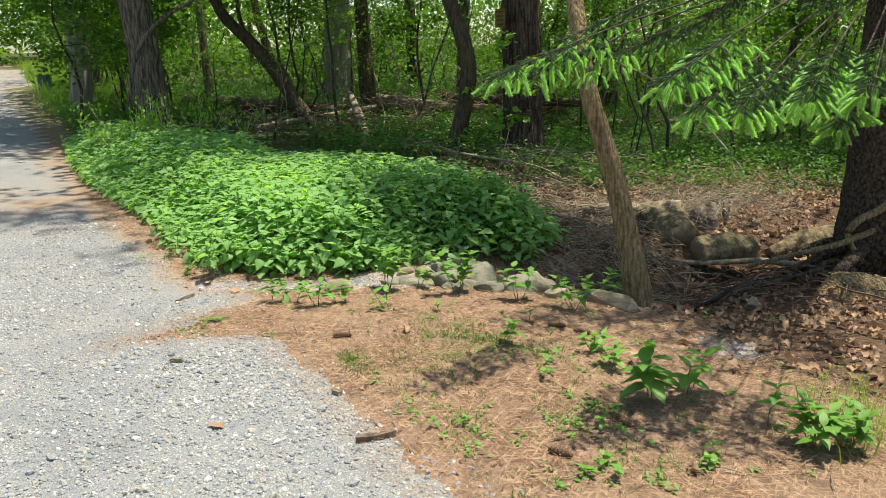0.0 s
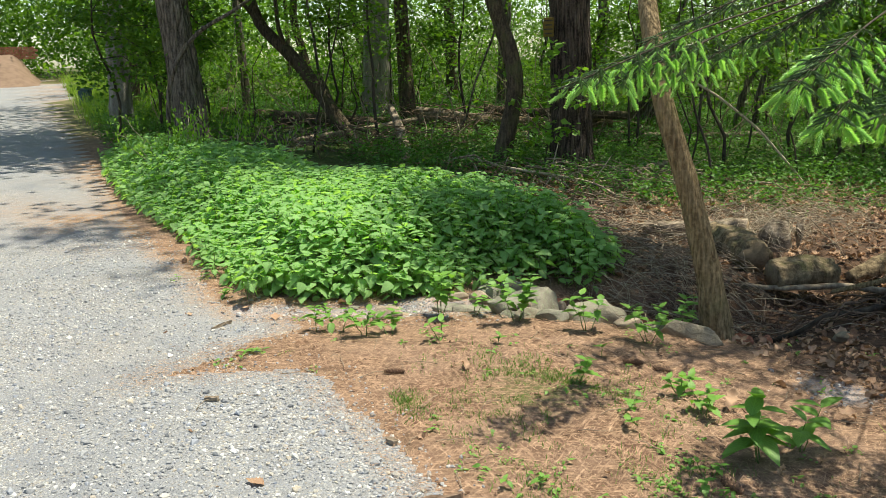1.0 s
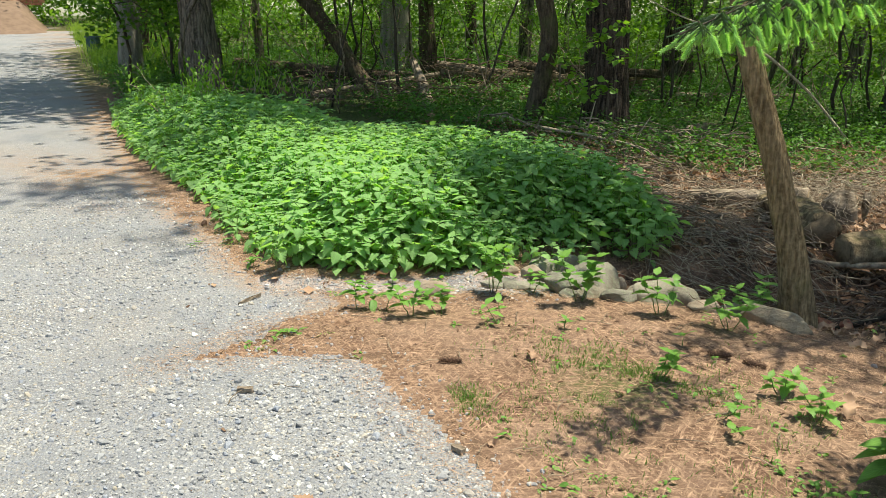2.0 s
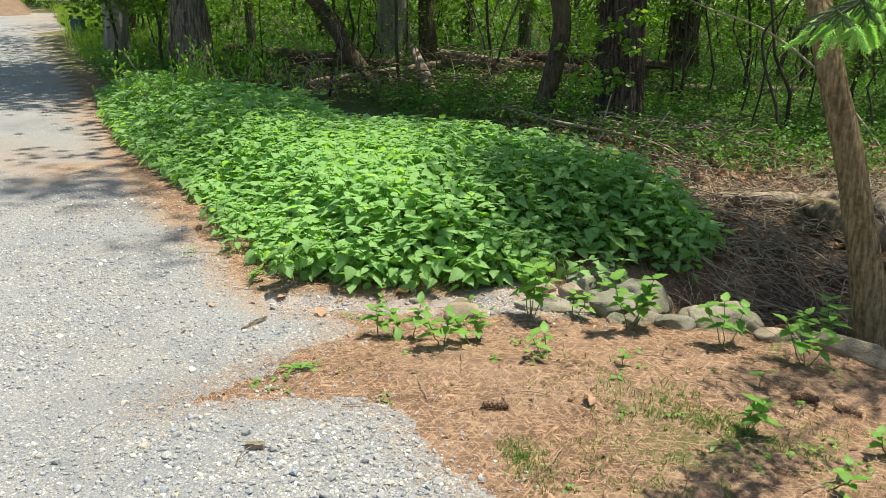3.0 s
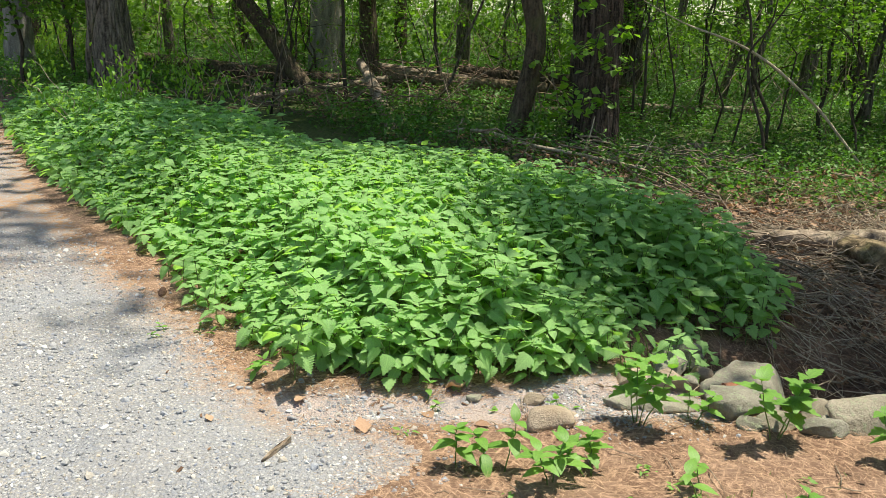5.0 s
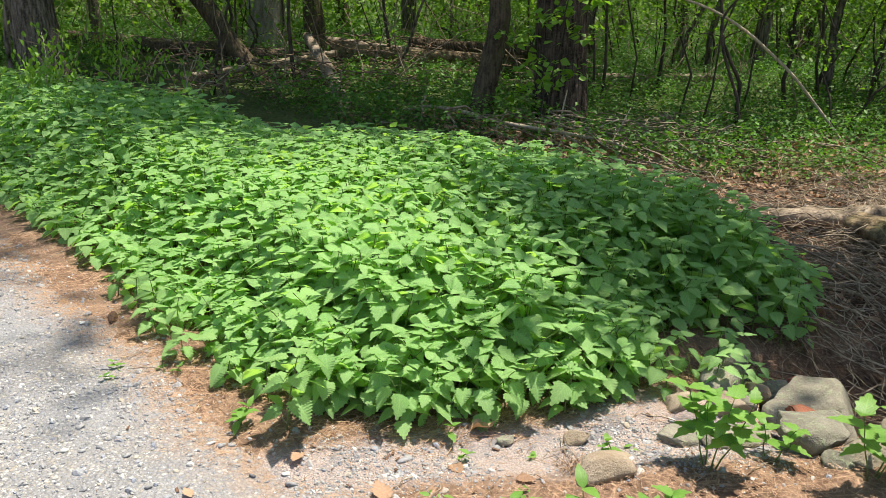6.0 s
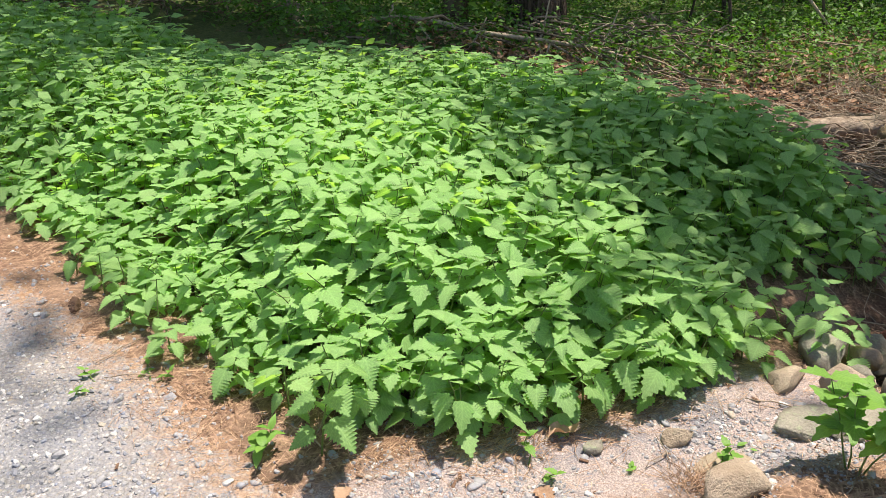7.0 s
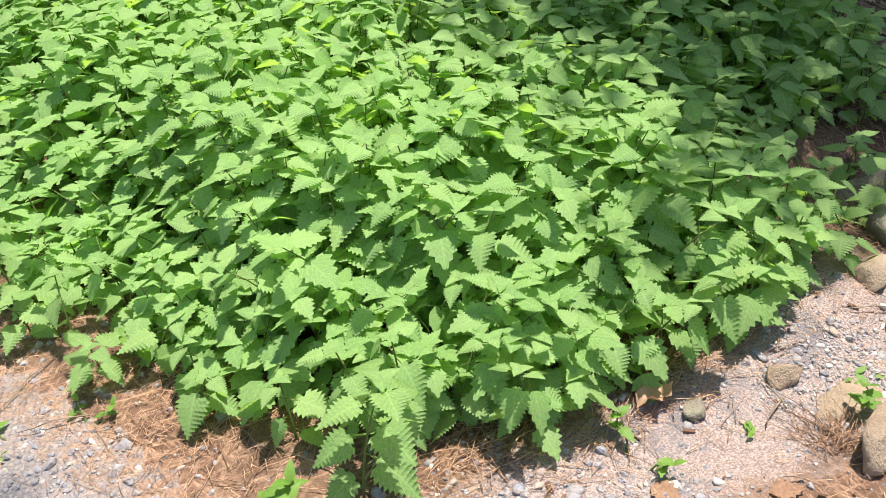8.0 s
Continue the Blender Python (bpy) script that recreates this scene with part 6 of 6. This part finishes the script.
def weed(x, y, height, leaf, stems, label, seed, kind=0, pairs=4, mat=None):
    r = np.random.default_rng(seed)
    base = thing("weed", label, "weed", pose(x, y, ground_z(x, y) - 0.004), group="weeds in the needles")
    for k in range(stems):
        a = r.uniform(0, 6.28)
        foot = np.array([math.cos(a), math.sin(a), 0]) * 0.02 * (stems > 1)
        hgt = height * r.uniform(0.75, 1.1)
        top = foot * (1 + 3 * (stems > 1)) + np.array([r.normal(0, 0.12) * hgt, r.normal(0, 0.12) * hgt, hgt])
        B = bend(foot, top, 6, 0, 0.004, r)
        part("stem", build_mesh("stem", *tube(B, np.linspace(0.003, 0.0015, 6), 5)), M_STEM if kind != 2 else M_TWIG, base)
        turn = r.uniform(0, 6.28)
        for q in range(pairs):
            t = 0.35 + 0.65 * (q + 1) / pairs
            i = min(4, int(t * 5))
            p = B[i] * (1 - (t * 5 - i)) + B[min(5, i + 1)] * (t * 5 - i)
            for side in (0, math.pi):
                size = leaf * (1.05 - 0.5 * max(0, t - 0.55)) * r.uniform(0.75, 1.2)
                m = rot_z(turn + side + r.normal(0, 0.25)) @ rot_x(0.1 + 0.55 * max(0, t - 0.6) * 2 + r.normal(0, 0.2))
                ob = part("leaf", WEED_LEAVES[kind], mat or M_WEED, base)
                ob.matrix_basis = Matrix.LocRotScale(Vector(p), Matrix(m.tolist()).to_quaternion(), (size, size, size))
            turn += math.pi / 2 + r.normal(0, 0.2)
    return base


BRIGHT = "bright green broad-leaved weed rooted in fallen needles"
for _k, (_x, _y, _h, _l, _s, _kind, _p) in enumerate((
        (-1.05, 4.72, 0.17, 0.085, 1, 0, 4), (-0.90, 4.70, 0.17, 0.085, 2, 0, 4), (-0.74, 4.64, 0.17, 0.09, 2, 0, 4), (-0.58, 4.70, 0.15, 0.08, 2, 1, 4), (-0.24, 4.53, 0.11, 0.085, 2, 0, 2),
        (-0.33, 5.12, 0.30, 0.10, 4, 1, 4), (0.16, 5.02, 0.27, 0.10, 3, 1, 4), (0.60, 4.92, 0.26, 0.08, 3, 1, 4), (0.96, 4.88, 0.24, 0.09, 3, 1, 3), (-0.12, 5.15, 0.14, 0.07, 2, 1, 3),
        (0.66, 4.50, 0.06, 0.10, 1, 1, 1), (0.50, 4.04, 0.13, 0.08, 2, 1, 3), (0.08, 4.52, 0.07, 0.06, 1, 1, 2), (1.24, 3.29, 0.25, 0.145, 3, 0, 4), (1.42, 3.42, 0.20, 0.13, 2, 0, 3),
        (1.10, 3.75, 0.12, 0.07, 3, 1, 3), (1.02, 4.05, 0.13, 0.07, 3, 1, 3), (1.72, 3.12, 0.22, 0.09, 1, 1, 3), (1.84, 2.87, 0.18, 0.085, 7, 0, 4), (1.99, 2.93, 0.16, 0.08, 6, 0, 4),
        (0.72, 3.75, 0.08, 0.06, 2, 1, 2), (0.80, 3.62, 0.05, 0.06, 2, 1, 1), (1.00, 3.10, 0.06, 0.05, 3, 1, 2), (-1.18, 5.29, 0.07, 0.04, 2, 1, 2), (1.35, 5.75, 0.3, 0.09, 2, 1, 4), (1.15, 5.30, 0.22, 0.09, 2, 1, 4),
        (-2.32, 5.84, 0.04, 0.035, 2, 1, 2), (-2.48, 5.86, 0.03, 0.035, 2, 1, 2), (-1.32, 4.36, 0.02, 0.06, 3, 2, 2), (0.95, 2.62, 0.05, 0.05, 3, 1, 2), (0.28, 3.02, 0.05, 0.045, 2, 1, 2), (1.45, 2.75, 0.06, 0.05, 3, 1, 2), (-2.0, 5.78, 0.07, 0.06, 1, 0, 2), (-1.96, 5.46, 0.08, 0.06, 2, 0, 3), (-0.59, 5.18, 0.08, 0.05, 2, 1, 2), (-2.12, 6.02, 0.10, 0.05, 2, 0, 3))):
    weed(_x, _y, _h, _l, _s, BRIGHT if _kind < 2 else "small green rosette on brown needles", 300 + _k, _kind, _p)
nettle_corner = nettle_plant(0.36, np.random.default_rng(77), "nettle standing apart at the bed's corner by the gravel", 0.098)
nettle_corner.matrix_basis = pose(-1.76, 5.40, ground_z(-1.76, 5.40) - 0.004, 3, 3, 20)
for _x, _y, _h in ((-2.35, 6.2, 0.18), (-2.13, 6.03, 0.15), (-2.5, 6.42, 0.2), (-1.62, 5.52, 0.32), (-1.70, 5.56, 0.28), (-0.36, 5.72, 0.2), (-0.48, 5.70, 0.16), (-0.30, 5.66, 0.14), (-0.12, 5.90, 0.19), (0.02, 5.70, 0.15), (0.14, 5.92, 0.2), (-0.26, 6.05, 0.2), (0.10, 6.10, 0.22), (-0.5, 5.88, 0.18), (-2.46, 6.26, 0.14), (-2.28, 6.02, 0.12), (-2.62, 6.52, 0.16), (-2.05, 5.80, 0.13), (-1.86, 5.62, 0.16), (-2.78, 6.72, 0.15), (-0.08, 5.74, 0.18), (-0.45, 6.0, 0.2), (-0.2, 5.95, 0.22), (0.05, 6.05, 0.25), (-0.32, 5.82, 0.17), (-0.02, 5.85, 0.2), (0.2, 6.15, 0.25), (-2.05, 5.90, 0.12)):
    _n2 = nettle_plant(_h, np.random.default_rng(int(_h * 1000 + _x * 37 + 500)), "young nettle at the edge of the bed", 0.075)
    _n2.matrix_basis = pose(_x, _y, ground_z(_x, _y) - 0.004, 0, 0, _x * 300)


def cone(x, y, turn, length=0.11):
    """A closed spruce cone of overlapping scales, lying down."""
    pieces = [tube([(0, -0.5, 0), (0, -0.2, 0), (0, 0.2, 0), (0, 0.5, 0)], [0.07, 0.12, 0.11, 0.04], 8)]
    for k in range(70):
        t = k / 70
        a = k * 2.399
        rad = 0.13 * math.sin(0.35 + 2.5 * t) + 0.02
        c, s = math.cos(a), math.sin(a)
        p = np.array([c * rad, -0.5 + t, s * rad])
        out = np.array([c, 0.9, s]) * 0.07
        side = np.array([-s, 0, c]) * 0.05
        pieces.append((np.array([p - side, p + side, p + out * 0.8 + side * 0.6, p + out * 0.8 - side * 0.6, p + out * 0.35 - np.array([c, 0, s]) * 0.03]), np.array([(0, 1, 2), (0, 2, 3), (0, 4, 1), (3, 2, 4)])))
    V, F = join(pieces)
    ob = part("spruce_cone", build_mesh("spruce_cone", V * length, F, shade=False), M_CONE)
    ob.matrix_basis = pose(x, y, ground_z(x, y) + length * 0.13, 0, 0, turn)
    tagged(ob, "brown spruce cone lying on the ground", "cone", group="fallen cones")


for _x, _y, _a in ((-0.44, 4.10, 95), (0.83, 4.42, 80), (-2.70, 6.40, 15), (0.98, 4.36, 60), (0.78, 2.75, 60), (1.08, 3.05, 30)):
    cone(_x, _y, _a)


def chip(x, y, turn, size, mat, label, category):
    bm = bmesh.new()
    bmesh.ops.create_cube(bm, size=1)
    bmesh.ops.subdivide_edges(bm, edges=bm.edges[:], cuts=2, use_grid_fill=True)
    for v in bm.verts:
        p = v.co
        v.co = Vector((p.x * size[0] * (1 - 0.3 * abs(p.y)), p.y * size[1] * (1 - 0.25 * abs(p.x)), p.z * size[2] + 0.1 * size[0] * noise.noise(p * 2 + Vector((x, y, 0)))))
    ob = part("wood_chip" if category == "wood chip" else "stick", bm, mat)
    ob.matrix_basis = pose(x, y, ground_z(x, y) + size[2] * 0.5 + 0.004, 0, 0, turn)
    tagged(ob, label, category)


chip(-1.28, 3.68, 8, (0.075, 0.03, 0.018), M_LOG, "brown wood chip on pale gravel", "wood chip")
chip(-0.02, 2.86, 25, (0.19, 0.026, 0.026), M_BROWNTWIG, "short dark stick at the gravel edge", "stick")
chip(-0.30, 3.33, -35, (0.06, 0.03, 0.02), M_LOG, "brown bark chip on gravel", "wood chip")
chip(-1.70, 4.80, 68, (0.19, 0.016, 0.012), M_LOG, "thin broken stick on gravel", "stick")


def big_leaf(x, y, turn, size, label):
    form = leaf_form(13, 0.7, True, 0.75, -0.15, 0.3, 0.0)
    ob = part("dry_leaf", build_mesh("dry_leaf", *form), M_DEAD)
    ob.matrix_basis = pose(x, y, ground_z(x, y) + 0.005, 3, 4, turn) @ Matrix.Diagonal((size, size, size, 1))
    tagged(ob, label, "leaf", group="dry leaves")


for _x, _y, _a, _s in ((-0.73, 2.91, 80, 0.08), (-1.70, 5.27, 170, 0.075), (-1.40, 4.96, 20, 0.10), (-1.18, 5.22, 200, 0.08), (-2.0, 5.0, 40, 0.05), (-0.98, 5.1, 250, 0.07)):
    big_leaf(_x, _y, _a, _s, "single dry tan leaf lying on the gravel")


# ---- stones that can be told apart, straw drifts ----
STONE_MESHES = []
for _k in range(6):
    _v, _f = round_pebble(20 + _k)
    _v = _v * np.array([1.0, 1.0, 0.55])
    _me = build_mesh("stone", _v, _f)
    _me.materials.append(M_STONE)
    STONE_MESHES.append(_me)


def single_stones():
    r = np.random.default_rng(50)
    spots = ((-0.75, 5.34, 0.42, 0.14, 150, "ground"), (-1.75, 5.0, 0.35, 0.28, 90, "road"), (-2.35, 5.55, 0.3, 0.3, 60, "road"))
    owner = {"ground": bpy.data.objects["ground"], "road": bpy.data.objects["road"]}
    for cx, cy, sx, sy, count, who in spots:
        for _ in range(count):
            x, y = r.normal(cx, sx), r.normal(cy, sy)
            s = 0.010 + 0.032 * r.uniform() ** 2.6
            ob = part("stone", STONE_MESHES[r.integers(6)], M_STONE, owner[who])
            ob.matrix_basis = Matrix.Translation((x, y, ground_z(x, y) + s * 0.02)) @ Euler((r.normal(0, 0.3), r.normal(0, 0.3), r.uniform(0, 6.28))).to_matrix().to_4x4() @ Matrix.Diagonal((s, s, s, 1))


single_stones()


def straw_drift():
    r = np.random.default_rng(51)
    pieces = []
    for cx, cy, sx, sy, count, head in ((-1.35, 5.42, 0.22, 0.07, 420, 0.5), (-1.05, 5.50, 0.2, 0.05, 260, 0.2), (-1.95, 5.72, 0.16, 0.14, 260, 1.2), (-0.77, 5.16, 0.03, 0.03, 90, 1.0), (-1.2, 4.35, 0.25, 0.08, 200, 0.2)):
        for _ in range(count):
            x, y = r.normal(cx, sx), r.normal(cy, sy)
            a, ln = head + r.normal(0, 0.7), r.uniform(0.04, 0.13)
            e = (x + math.cos(a) * ln, y + math.sin(a) * ln)
            up = 0.05 if head == 1.0 else 0.012
            pieces.append(tube(bend((x, y, ground_z(x, y) + 0.004), (*e, ground_z(*e) + r.uniform(0.003, up)), 4, r.uniform(0, 0.012), 0.003, r), [0.0011, 0.001, 0.0009, 0.0006], 3))
    tagged(part("straw_drift", build_mesh("straw_drift", *join(pieces)), M_STRAW), "washed-up drift of reddish straw and long needles", "straw", kind="stuff")


straw_drift()
